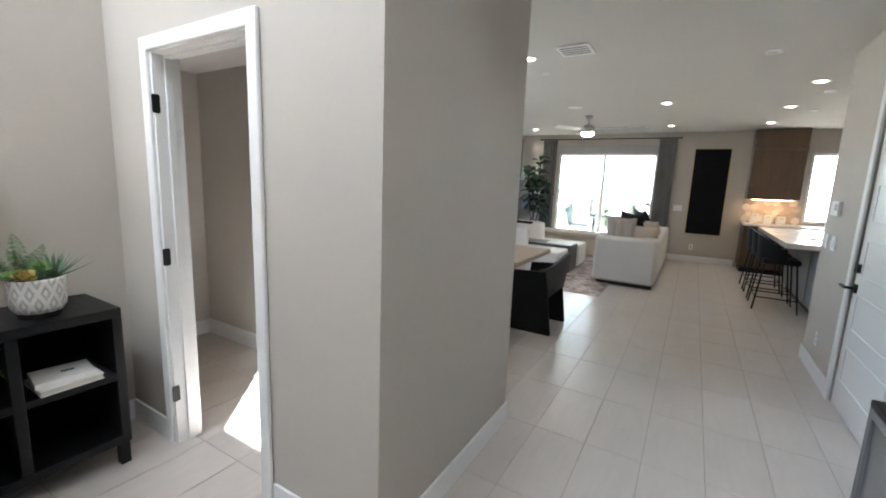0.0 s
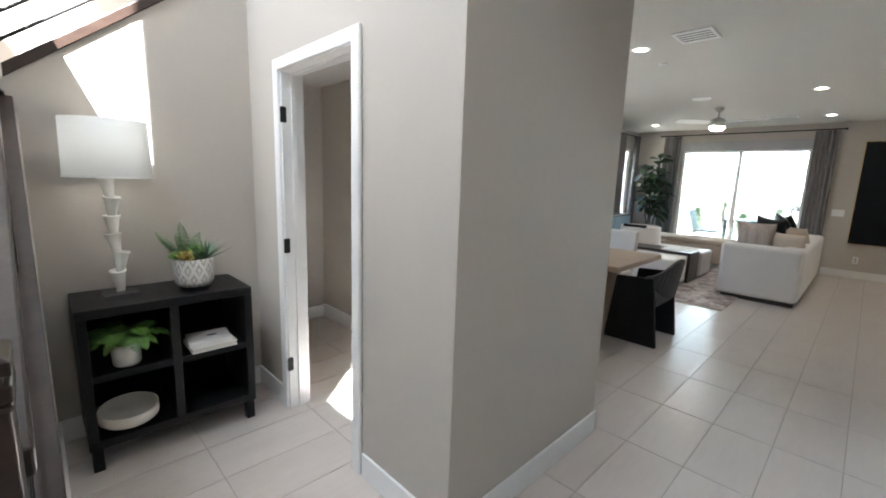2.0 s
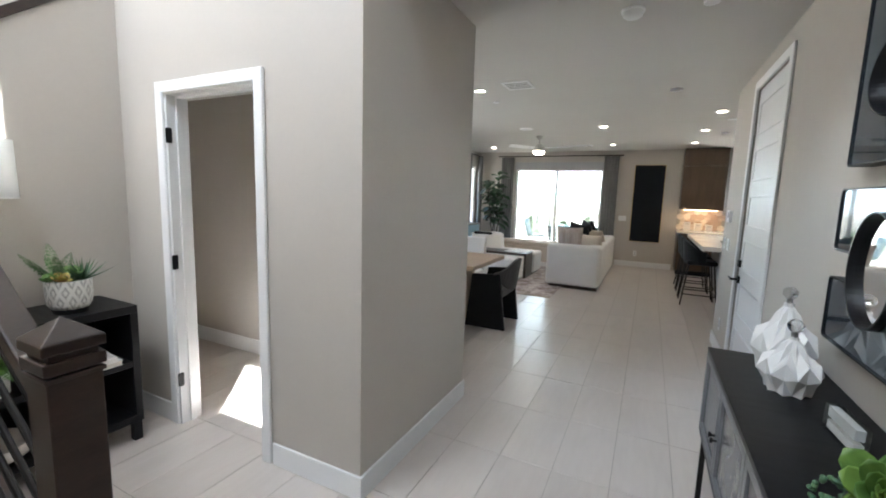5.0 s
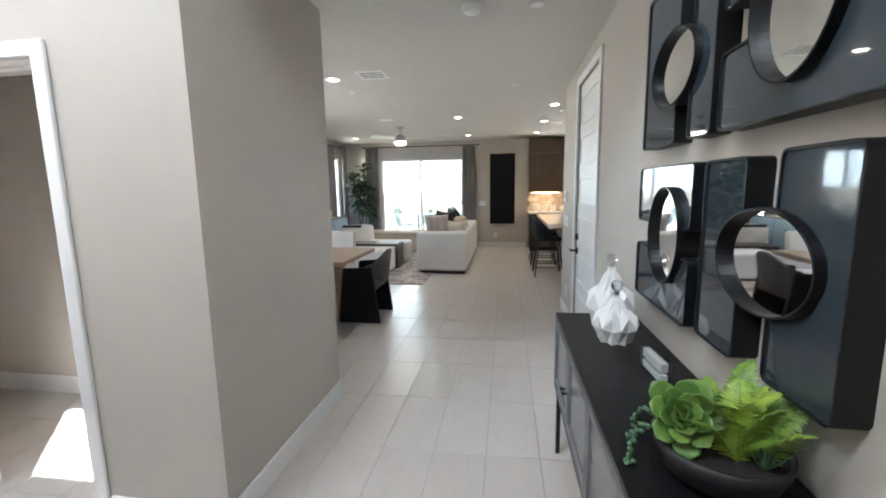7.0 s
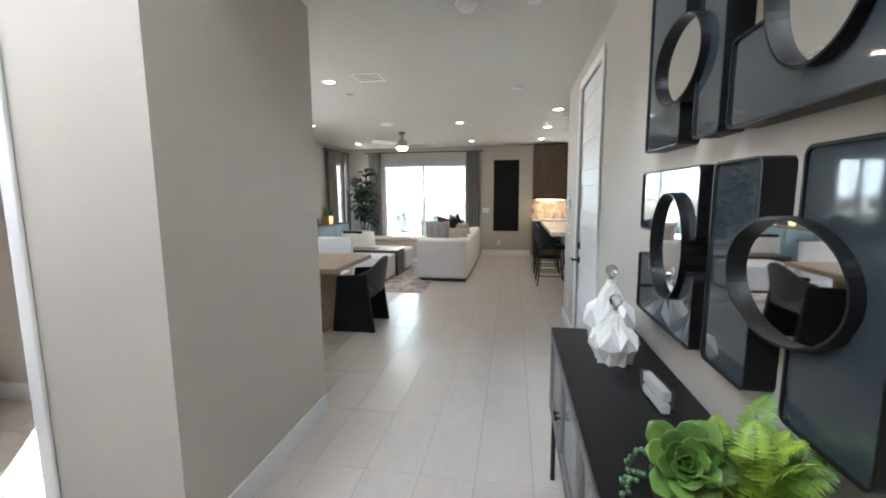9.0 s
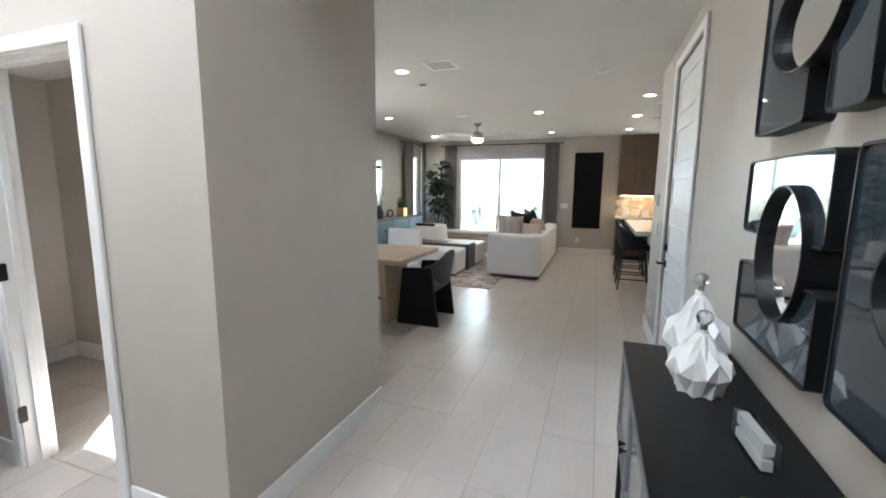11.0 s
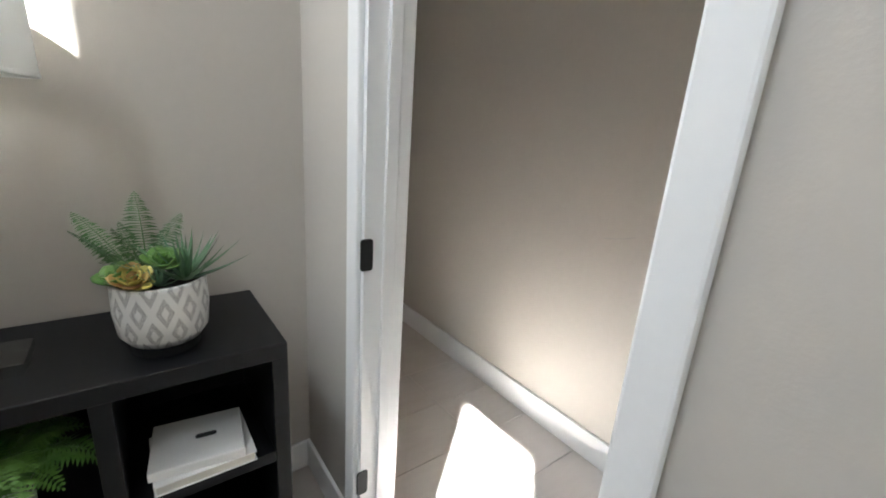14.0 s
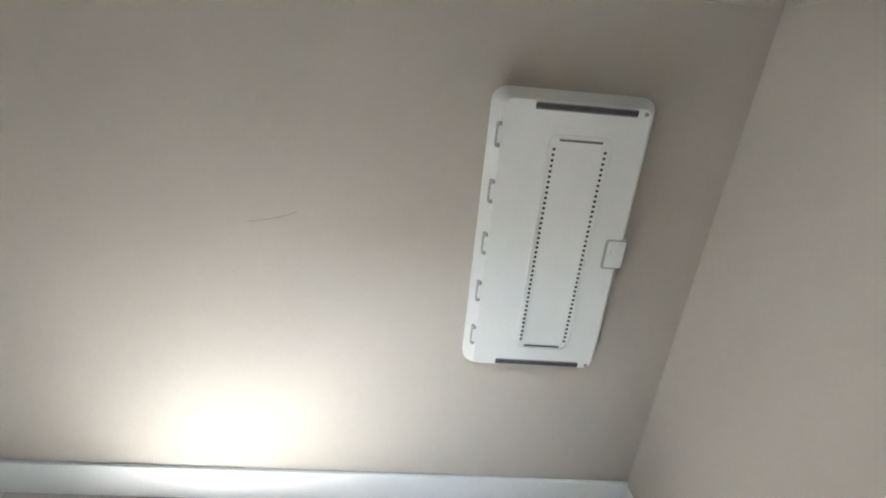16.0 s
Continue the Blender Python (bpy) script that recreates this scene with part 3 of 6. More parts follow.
def step_mesh(width):
    """One tread with a rolled nose, going up along -x, nose at 0."""
    prof = [(-0.29, 0), (-0.006, 0)]
    for i in range(1, 8):
        a = radians(90 - 180 * i / 8)
        prof.append((-0.006 + 0.022 * math.cos(a), -0.022 + 0.022 * math.sin(a)))
    prof += [(-0.006, -0.044), (-0.018, -0.046), (-0.022, -0.06), (-0.022, -RISE), (-0.29, -RISE)]
    return prism(prof, "y", 0.0, width)


step_me = mesh_of("step", step_mesh(YR - YL), M_CARPET)
for k in range(1, 8):
    piece("step", step_me, lower, pose(N0X - RUN * (k - 1), YL, RISE * k))
part("landing", prism([(OX, 1.576), (N0X - RUN * 7 - 0.006, 1.576), (N0X - RUN * 7 + 0.014, 1.565), (N0X - RUN * 7 + 0.014, 1.545), (N0X - RUN * 7 - 0.006, 1.532), (N0X - RUN * 7 - 0.022, 1.52), (N0X - RUN * 7 - 0.022, 1.379), (OX, 1.379)], "y", YL, YR), M_CARPET, lower)
part("landing_floor", boxes((OX, KX - 0.12, YR, -1.15, 1.38, 1.576)), M_CARPET, lower)
up_me = mesh_of("step", step_mesh(KX - 0.12 - OX), M_CARPET)
for k in range(1, 8):
    piece("step", up_me, lower, pose(OX, -1.20 + RUN * (k - 1), 1.576 + RISE * k, 0, 0, -90))
structure("floor_upstairs", boxes((OX, KX - 0.12, 0.30, 1.40, 2.80, 2.950)), M_CARPET, "taupe carpet at the top of the stairs", "floor")
# side skirts
sl = RISE / RUN
x0, x1 = 0.02, N0X - RUN * 7


def nose(x):
    return RISE * (1 + (N0X - x) / RUN)


frame_piece("trim_stair_skirt_right", prism([(0.02, 0.02), (0.02, nose(0.02) + 0.055), (x1, nose(x1) + 0.055), (x1, 1.70), (OX + 0.015, 1.70), (OX + 0.015, 1.4), (x1, 1.3)][:4] + [(x1, nose(x1) - 0.3)], "y", YR - 0.002, -1.158), label="white painted stair skirt board")
frame_piece("trim_stair_skirt_left", prism([(x1 + 0.07, 1.50), (x1 + 0.07, 1.70), (OX, 1.70), (OX, 1.50)], "y", FRONT, FRONT + 0.013), label="white painted baseboard on the landing")
frame_piece("trim_landing_base", boxes((OX, OX + 0.013, FRONT, -1.21, 1.576, 1.70)), label="white painted baseboard on the landing")
# wall below the flight, with a dark curb on top
sidewall = [(0.0, 0.0), (0.0, nose(0.0) + 0.05), (-1.88, nose(-1.88) + 0.05), (-1.88, 0.0)]
structure("wall_stair_side", prism(sidewall, "y", -1.16, -1.068), M_WALL, "greige wall under the stair flight", "wall")
stair_rail = thing("stair_railing", (0, 0, 0), "dark-stained wooden stair railing with black metal bars", "railing")
def rail_y(x):
    return -1.120 + 0.010 * x


def sloped(name, xa, xb, fz, w, h, material, bevel=0.004):
    return part(name, bar((xa, rail_y(xa), fz(xa) + h / 2), (xb, rail_y(xb), fz(xb) + h / 2), w, h), material, stair_rail, bevel=bevel)


sloped("curb", 0.085, -1.90, lambda x: nose(x) + 0.045, 0.125, 0.080, M_WOOD)
part("curb_side", prism([(0.085, 0.0), (0.085, nose(0.085) + 0.05), (-0.02, nose(-0.02) + 0.05), (-0.02, 0)], "y", -1.178, -1.062), M_WOOD, stair_rail)


def rail_z(x):
    return 1.10 + (-0.03 - x) * 0.775


sloped("handrail", 0.09, -1.89, lambda x: rail_z(x) - 0.045, 0.064, 0.05, M_WOOD, 0.006)
for k in range(5):
    f = (k + 0.8) / 5.6
    za = nose(0.08) + 0.12 + f * (rail_z(0.08) - 0.045 - nose(0.08) - 0.12)
    zb = nose(-1.88) + 0.12 + f * (rail_z(-1.88) - 0.045 - nose(-1.88) - 0.12)
    part("bar", rod((0.08, rail_y(0.08), za), (-1.89, rail_y(-1.89), zb), 0.0085), M_METAL, stair_rail)
part("post", boxes((-1.055, -1.01, -1.152, -1.108, nose(-1.03) + 0.10, rail_z(-1.03) - 0.02)), M_WOOD, stair_rail, bevel=0.003)


def newel(x, y, z0, z1, w=0.105):
    h = w / 2
    n = part("newel_post", boxes((x - h, x + h, y - h, y + h, z0, z1 - 0.11)), M_WOOD, stair_rail, bevel=0.004)
    part("collar", boxes((x - h - 0.004, x + h + 0.004, y - h - 0.004, y + h + 0.004, z1 - 0.115, z1 - 0.105), (x - h - 0.005, x + h + 0.005, y - h - 0.005, y + h + 0.005, z1 - 0.10, z1 - 0.075),
                         (x - h + 0.004, x + h - 0.004, y - h + 0.004, y + h - 0.004, z1 - 0.105, z1 - 0.05), (x - h - 0.006, x + h + 0.006, y - h - 0.006, y + h + 0.006, z1 - 0.062, z1 - 0.04)), M_WOOD, n, bevel=0.003)
    bm = bmesh.new()
    hh = h + 0.006
    b_ = [bm.verts.new((x + sx_ * hh, y + sy_ * hh, z1 - 0.04)) for sx_, sy_ in ((-1, -1), (1, -1), (1, 1), (-1, 1))]
    a_ = bm.verts.new((x, y, z1))
    bm.faces.new(b_[::-1])
    for i in range(4):
        bm.faces.new((b_[i], b_[(i + 1) % 4], a_))
    part("cap", bm, M_WOOD, n, bevel=0.002)


newel(0.150, -1.145, 0.0, 1.245, 0.090)
newel(-1.93, -1.16, 1.80, 2.95, 0.09)
part("drop_block", boxes((-1.99, -1.87, -1.225, -1.095, 1.775, 1.81)), M_WOOD, stair_rail, bevel=0.006)


# knee wall of the upper flight
def knee(y):
    return 2.03 + 0.78 * (y + 0.9)


structure("wall_stair_knee", prism([(-1.188, 0.0), (-1.188, knee(-1.188)), (0.0, knee(0.0)), (0.0, 0.0)], "x", KX - 0.12, KX), M_WALL, "greige wall behind the bookcase with a sloping top", "wall")
upper_rail = thing("upper_stair_railing", (KX - 0.06, 0, 0), "dark wooden cap and black metal bars on the upper flight", "railing")
part("cap_board", prism([(-1.10, knee(-1.10) - 0.01), (-1.10, knee(-1.10) + 0.05), (0.0, knee(0.0) + 0.05), (0.0, knee(0.0) - 0.01)], "x", -0.075, 0.075), M_WOOD, upper_rail, bevel=0.004)
for k in range(6):
    d = 0.16 + 0.115 * k
    part("bar", rod((0, -1.10, knee(-1.10) + d), (0, 0.0, knee(0.0) + d), 0.0085), M_METAL, upper_rail)
part("handrail", prism([(-1.10, knee(-1.10) + 0.86), (-1.10, knee(-1.10) + 0.91), (0.0, knee(0) + 0.91), (0.0, knee(0) + 0.86)], "x", -0.032, 0.032), M_WOOD, upper_rail, bevel=0.005)
part("post", boxes((-0.025, 0.025, -0.075, -0.03, knee(-0.05) + 0.03, knee(-0.05) + 0.9)), M_WOOD, upper_rail, bevel=0.003)
part("post", boxes((-0.02, 0.02, -0.125, -0.105, knee(-0.115) + 0.03, knee(-0.115) + 0.88)), M_METAL, upper_rail)


# ---- closet: media enclosure, marks ----
panel = thing("media_enclosure", (-0.560, 1.042, 1.000), "white plastic structured wiring enclosure on the closet wall", "utility panel")
pw, phh = 0.394, 0.768
bm = bmesh.new()
rings = [[bm.verts.new((u, y_, v_)) for u, v_ in round_rect(pw - 2 * in_, phh - 2 * in_, max(0.036 - in_ * 0.6, 0.01))] for in_, y_ in ((0.0, 0.0), (0.0, -0.018), (0.003, -0.024), (0.022, -0.054), (0.026, -0.058))]
for p_, q_ in zip(rings, rings[1:]):
    for k in range(len(p_)):
        bm.faces.new((p_[k], p_[(k + 1) % len(p_)], q_[(k + 1) % len(p_)], q_[k]))
bm.faces.new(rings[-1])
part("door", bm, M_PLASTIC, panel)
part("inset", band(round_rect(0.156, 0.592, 0.026, cx=0.018, cy=-0.008), round_rect(0.142, 0.578, 0.020, cx=0.018, cy=-0.008), "y", -0.0455, -0.0415), M_PLASTIC, panel, bevel=0.0015)
slot = mesh_of("slot", boxes((-0.0032, 0.0032, -0.0010, 0, -0.0030, 0.0030)), M_DARKSLOT)
for side in (-1, 1):
    strip = part("vent_strip", boxes((0.018 + side * 0.062 - 0.005, 0.018 + side * 0.062 + 0.005, -0.0430, -0.0415, -0.283, 0.267)), M_PLASTIC, panel)
    for k in range(41):
        piece("slot", slot, strip, Matrix.Translation((0.018 + side * 0.062, -0.0430, -0.271 + k * 0.0131)))
slot_h = mesh_of("slot", boxes((-0.0019, 0.0019, -0.0010, 0, -0.0055, 0.0055)), M_DARKSLOT)
for z_, w_, n_, c_ in ((0.347, 0.240, 44, 0.018), (-0.3490, 0.240, 44, 0.014), (0.275, 0.104, 20, 0.018), (-0.291, 0.100, 20, 0.018)):
    wide = abs(z_) > 0.3
    strip = part("vent_strip", prism(round_rect(w_, 0.017 if wide else 0.008, 0.003, cx=c_, cy=z_), "y", -0.0430, -0.0415), M_GREYPLASTIC if wide else M_PLASTIC, panel)
    for k in range(n_):
        piece("slot", slot_h, strip, Matrix.Translation((c_ - w_ / 2 + (k + 0.5) * w_ / n_, -0.0430, z_)) @ Matrix.Diagonal((1, 1, 1.0 if wide else 0.5, 1)))
for k in range(5):
    z_ = 0.276 - k * 0.1365
    # solid grey pad painting the shade round each clip
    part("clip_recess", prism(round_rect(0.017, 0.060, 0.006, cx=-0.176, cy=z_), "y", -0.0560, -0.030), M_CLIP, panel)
    part("side_clip", prism(round_rect(0.011, 0.040, 0.005, cx=-0.176, cy=z_), "y", -0.0580, -0.030), M_PLASTIC, panel, bevel=0.002)
    part("clip_gap", prism(round_rect(0.006, 0.008, 0.002, cx=-0.176, cy=z_ + 0.025), "y", -0.0568, -0.030), M_GREYPLASTIC, panel)
    part("clip_gap", prism(round_rect(0.006, 0.006, 0.002, cx=-0.176, cy=z_ - 0.024), "y", -0.0568, -0.030), M_GREYPLASTIC, panel)
# grey outline painting the shade in the gap round the latch
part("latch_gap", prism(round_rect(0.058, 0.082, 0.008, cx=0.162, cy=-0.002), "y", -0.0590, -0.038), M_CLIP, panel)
latch = part("latch", prism(round_rect(0.050, 0.074, 0.006, cx=0.164, cy=-0.002), "y", -0.0600, -0.038), M_PLASTIC, panel, "moulded finger latch", bevel=0.003)
part("latch_grip", boxes((0.150, 0.184, -0.0625, -0.0595, -0.005, 0.027)), M_PLASTIC, latch, bevel=0.002)
for z_ in (0.347, -0.349):
    part("screw", lathe([(0, 0), (0.005, 0), (0.005, 0.003), (0, 0.003)], 12), M_GREYPLASTIC, panel, m=pose(0.158, -0.0405, z_, 90, 0, 0))
for ch in panel.children:
    if ch.name.split(".")[0] in ("inset", "vent_strip", "screw"):
        ch.location.y -= 0.0165
cover = thing("wall_board", (-0.26, 1.042, 1.892), "board painted like the greige wall, held by a steel bolt", "board")
part("sheet", boxes((-0.138, 0.139, -0.008, 0, -0.30, 0.30)), M_WALL, cover, bevel=0.003)
part("bolt", lathe([(0, 0), (0.011, 0), (0.011, 0.008), (0.006, 0.009), (0.006, 0.020), (0, 0.021)], 8), M_CHROME, cover, "bright steel bolt", m=pose(-0.055, -0.008, -0.255, 90, 0, 0))
cover2 = thing("wall_board", (-0.12, 0.80, 1.892), "board painted like the greige wall beside the corner", "board")
part("sheet", boxes((-0.008, 0, -0.25, 0.232, -0.30, 0.30)), M_WALL, cover2, bevel=0.003)
scuff = thing("wall_scuff", (-1.30, 1.0415, 1.00), "thin dark scuff line scratched on the wall", "scuff")
bm = bmesh.new()
for k in range(8):
    rod((-0.055 + 0.016 * k, 0, 0.004 * math.sin(k * 0.5) + 0.0006 * k * k), (-0.055 + 0.016 * (k + 1), 0, 0.004 * math.sin((k + 1) * 0.5) + 0.0006 * (k + 1) ** 2), 0.0009, 5, bm)
part("mark", bm, M_GREYPLASTIC, scuff)

# ---- bookcase and what stands on it ----
bc = thing("bookcase", (-1.652, -0.583, 0.0), "black wooden bookcase with four open cubes on short legs", "bookcase")
HW, DP, BZ, TZ = 0.388, 0.205, 0.115, 0.818      # half width (along y), half depth, bottom, top
part("top", boxes((-DP, DP, -HW, HW, TZ - 0.045, TZ)), M_BLACKWOOD, bc, bevel=0.003)
part("bottom", boxes((-DP, DP - 0.002, -HW, HW, BZ, BZ + 0.045)), M_BLACKWOOD, bc, bevel=0.003)
for sy_ in (-1, 1):
    part("side", boxes((-DP, DP - 0.001, min(sy_ * HW, sy_ * (HW - 0.04)), max(sy_ * HW, sy_ * (HW - 0.04)), BZ + 0.045, TZ - 0.045)), M_BLACKWOOD, bc, bevel=0.002)
    part("shelf", boxes((-DP + 0.01, DP - 0.004, min(sy_ * 0.02, sy_ * (HW - 0.04)), max(sy_ * 0.02, sy_ * (HW - 0.04)), 0.455, 0.490)), M_BLACKWOOD, bc, bevel=0.002)
    for sx_ in (-1, 1):
        part("leg", boxes((sx_ * (DP - 0.03) - 0.022, sx_ * (DP - 0.03) + 0.022, sy_ * (HW - 0.03) - 0.022, sy_ * (HW - 0.03) + 0.022, 0.0, BZ)), M_BLACKWOOD, bc, bevel=0.002)
part("divider", boxes((-DP + 0.01, DP - 0.002, -0.02, 0.02, BZ + 0.045, TZ - 0.045)), M_BLACKWOOD, bc, bevel=0.002)
# back board in the darker black, shade of the cubes coloured in
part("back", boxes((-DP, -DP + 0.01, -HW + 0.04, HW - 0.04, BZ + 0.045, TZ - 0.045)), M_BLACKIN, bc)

# table lamp
lamp = thing("table_lamp", (-1.635, -0.775, 0.818), "table lamp of stacked white cones with a drum shade", "lamp")
part("base", boxes((-0.065, 0.065, -0.075, 0.075, 0.0, 0.028)), M_ACRYL, lamp, "clear acrylic base", bevel=0.003)
part("foot_disc", lathe([(0, 0.0285), (0.020, 0.0285), (0.018, 0.034), (0, 0.034)], 20), M_CHROME, lamp)
zb = 0.034
random.seed(5)
for k in range(6):
    hgt = 0.098 if k else 0.105
    off = (random.uniform(-0.006, 0.006), random.uniform(-0.008, 0.008))
    cone = lathe([(0, 0), (0.017, 0), (0.020, 0.02), (0.031, hgt - 0.008), (0.037, hgt - 0.002), (0.036, hgt + 0.006), (0.029, hgt + 0.005), (0.024, hgt - 0.012), (0, hgt - 0.014)], 24)
    part("cone", cone, M_ALAB, lamp, smooth=True, m=Matrix.Translation((off[0], off[1], zb)) @ pose(0, 0, 0, random.uniform(-8, 8), random.uniform(-8, 8), 0))
    zb += hgt - 0.006
part("stem", rod((0, 0, zb), (0, 0, 0.885), 0.006), M_NICKEL, lamp)
shade = part("shade", lathe([(0.175, 0.605), (0.170, 0.875), (0.167, 0.875), (0.172, 0.605), (0.175, 0.605)], 48), M_SHADE, lamp, "white linen drum shade", smooth=True)
part("hem", lathe([(0.1765, 0.603), (0.1765, 0.612), (0.1735, 0.612)], 48), M_SHADE, shade, smooth=True)
part("spider", bar((-0.17, 0, 0.865), (0.17, 0, 0.865), 0.006, 0.004, bar((0, -0.17, 0.865), (0, 0.17, 0.865), 0.006, 0.004)), M_NICKEL, lamp)
part("bulb", lathe([(0.012, 0.69), (0.014, 0.71), (0.030, 0.745), (0.028, 0.770), (0.014, 0.788), (0, 0.792)], 20), M_BULBLIT, lamp, "glowing white bulb", smooth=True)
bulb_light = new("lamp_light", bpy.data.lights.new("lamp_light", "POINT"))
bulb_light.data.energy, bulb_light.data.shadow_soft_size, bulb_light.data.color = 0.25, 0.03, (1.0, 0.93, 0.83)
bulb_light.matrix_world = Matrix.Translation((-1.635, -0.775, 0.818 + 0.74))
part("finial", lathe([(0, 0.865), (0.006, 0.868), (0.009, 0.885), (0.005, 0.893), (0, 0.895)], 14), M_NICKEL, lamp, smooth=True)


# ---- plants ----
def frond_mesh(length, n, width, droop, bm=None, lean=0.5, mat_=None, thin=0.32):
    """A fern frond: a bowed stem along +x that rises and droops, with leaflet pairs."""
    bm = bm or bmesh.new()

    def at(t):
        return Vector((length * (t * math.cos(lean) + 0.1 * t * t), 0, length * (t * math.sin(lean) - droop * t * t)))
    for i in range(n):
        t0, t1 = i / n, (i + 1) / n
        rod(at(t0), at(t1), 0.0016 * (1.3 - t0), 4, bm)
    for i in range(1, n + 1):
        t = i / n
        p = at(t)
        w = width * (math.sin(math.pi * min(1, 0.18 + 0.80 * t)) ** 0.8) * (1 if t < 0.98 else 0.6)
        step_ = length / n * 0.5
        for sd in (-1, 1):
            fw = Vector((0.35, sd, -0.18 - 0.1 * math.sin(i * 1.7))).normalized()
            along = (at(min(1, t)) - at(t - 0.5 / n)).normalized()
            tip = p + fw * w
            mid = p + fw * w * 0.5 + Vector((0, 0, w * 0.06))
            e = along * step_ * thin * 2
            a_, b_, c_, d_, f_ = (bm.verts.new(q) for q in (p - e * 0.3, mid + e, tip, mid - e, p + e * 0.3))
            bm.faces.new((a_, d_, b_, f_))
            bm.faces.new((d_, c_, b_))
    return bm


def spike_mesh(length, w, bend=0.15):
    bm = bmesh.new()
    rows = []
    for i in range(6):
        t = i / 5
        ww = w * (1 - t) ** 0.7 * (0.7 + 0.6 * math.sin(math.pi * min(t + 0.15, 1)))
        c = Vector((length * t, 0, bend * length * t * t))
        rows.append([bm.verts.new(c + Vector((0, s_ * ww, z_ * ww))) for s_, z_ in ((-1, 0.25), (0, -0.35), (1, 0.25))])
    for a_, b_ in zip(rows, rows[1:]):
        for i in range(2):
            bm.faces.new((a_[i], a_[i + 1], b_[i + 1], b_[i]))
        bm.faces.new((a_[2], a_[0], b_[0], b_[2]))
    return bm


def petal_mesh(length, w, th=0.2):
    """A thick spoon-shaped succulent leaf along +x, cupped upwards."""
    bm = bmesh.new()
    rows = []
    for i in range(8):
        t = i / 7
        ww = w * (0.28 + 0.72 * math.sin(math.pi * min(1.0, t * 0.86 + 0.06)) ** 0.75) * (1 if i < 7 else 0.18)
        up = 0.30 * length * t * t
        ring = []
        for k in range(10):
            a = 2 * math.pi * k / 10
            yy = math.cos(a) * ww
            ring.append(bm.verts.new((length * t, yy, up + math.sin(a) * ww * th + 0.9 * yy * yy / max(w, 1e-4) * 0.35)))
        rows.append(ring)
    for a_, b_ in zip(rows, rows[1:]):
        for k in range(10):
            bm.faces.new((a_[k], a_[(k + 1) % 10], b_[(k + 1) % 10], b_[k]))
    bm.faces.new(rows[0])
    bm.faces.new(rows[-1][::-1])
    return bm


def rosette(parent, me, at_, n, tilt0, tilt1, s0, s1, name="leaf", face=(0, 0, 0)):
    """Leaves of one mesh spiralled out from a heart; face turns the whole rosette."""
    base = Matrix.Translation(at_) @ pose(0, 0, 0, *face)
    for i in range(n):
        t = (i / max(1, n - 1)) ** 0.8
        k = s0 + (s1 - s0) * t
        m_ = base @ pose(0, 0, 0, 0, 0, i * 137.5 + random.uniform(-6, 6)) @ pose(0, 0, 0, random.uniform(-6, 6), -(tilt0 + (tilt1 - tilt0) * t), 0) @ Matrix.Diagonal((k, k, k, 1))
        piece(name, me, parent, m_)


random.seed(11)
pot = thing("potted_arrangement", (-1.585, -0.448, 0.818), "round white pot with grey diamonds, holding fern and succulents", "plant")
part("saucer", lathe([(0, 0), (0.072, 0), (0.078, 0.026), (0, 0.026)], 32), M_BLACKPOT, pot, "black saucer")
part("pot", lathe([(0, 0.012), (0.078, 0.012), (0.094, 0.035), (0.100, 0.09), (0.098, 0.150), (0.100, 0.162), (0.093, 0.164), (0.090, 0.14), (0, 0.138)], 48), M_PATPOT, pot, "white glazed pot printed with grey diamonds", smooth=True)
part("soil", lathe([(0, 0.150), (0.05, 0.149), (0.091, 0.142)], 24), M_SOIL, pot)
fr = mesh_of("frond", frond_mesh(0.25, 34, 0.044, 0.22, lean=1.22, thin=0.26), M_FERN)
for k in range(10):
    piece("frond", fr, pot, pose(-0.030 + random.uniform(-0.015, 0.015), -0.030 + random.uniform(-0.015, 0.015), 0.145, random.uniform(-10, 10), random.uniform(-10, 30), 232 + (k - 4.5) * 20 + random.uniform(-10, 10)) @ Matrix.Diagonal((*[random.uniform(0.70, 1.05)] * 3, 1)))
sp = mesh_of("spike_leaf", spike_mesh(0.125, 0.0070), M_SUCC2)
rosette(pot, sp, (0.025, 0.052, 0.155), 26, 80, 14, 0.85, 1.35, "spike_leaf")
rosette(pot, sp, (0.062, -0.005, 0.160), 18, 75, 15, 0.45, 0.65, "spike_leaf")
pt = mesh_of("petal", petal_mesh(0.055, 0.021), M_RUST, True)
rosette(pot, pt, (0.050, -0.050, 0.166), 18, 80, 8, 0.45, 1.0, "petal", (0, 25, 0))
pt2 = mesh_of("petal", petal_mesh(0.050, 0.022), M_SUCC, True)
rosette(pot, pt2, (0.018, 0.010, 0.195), 18, 80, 6, 0.45, 1.05, "petal", (0, 20, 0))
rosette(pot, pt2, (0.020, -0.070, 0.168), 18, 80, 4, 0.5, 1.15, "petal", (15, 10, 0))

for ch in pot.children:
    if not ch.name.startswith("saucer"):
        ch.location.z += 0.014
fern = thing("potted_fern", (-1.545, -0.785, 0.490), "small white pot with a bushy green fern", "plant")
part("pot", lathe([(0, 0), (0.055, 0), (0.060, 0.01), (0.064, 0.110), (0.060, 0.112), (0.057, 0.10), (0, 0.098)], 36), M_WHITECER, fern, "plain white ceramic pot", smooth=True)
part("soil", lathe([(0, 0.104), (0.058, 0.101)], 20), M_SOIL, fern)
fl = mesh_of("frond", frond_mesh(0.30, 22, 0.056, 0.74, lean=1.12, thin=0.34), M_FERN3)
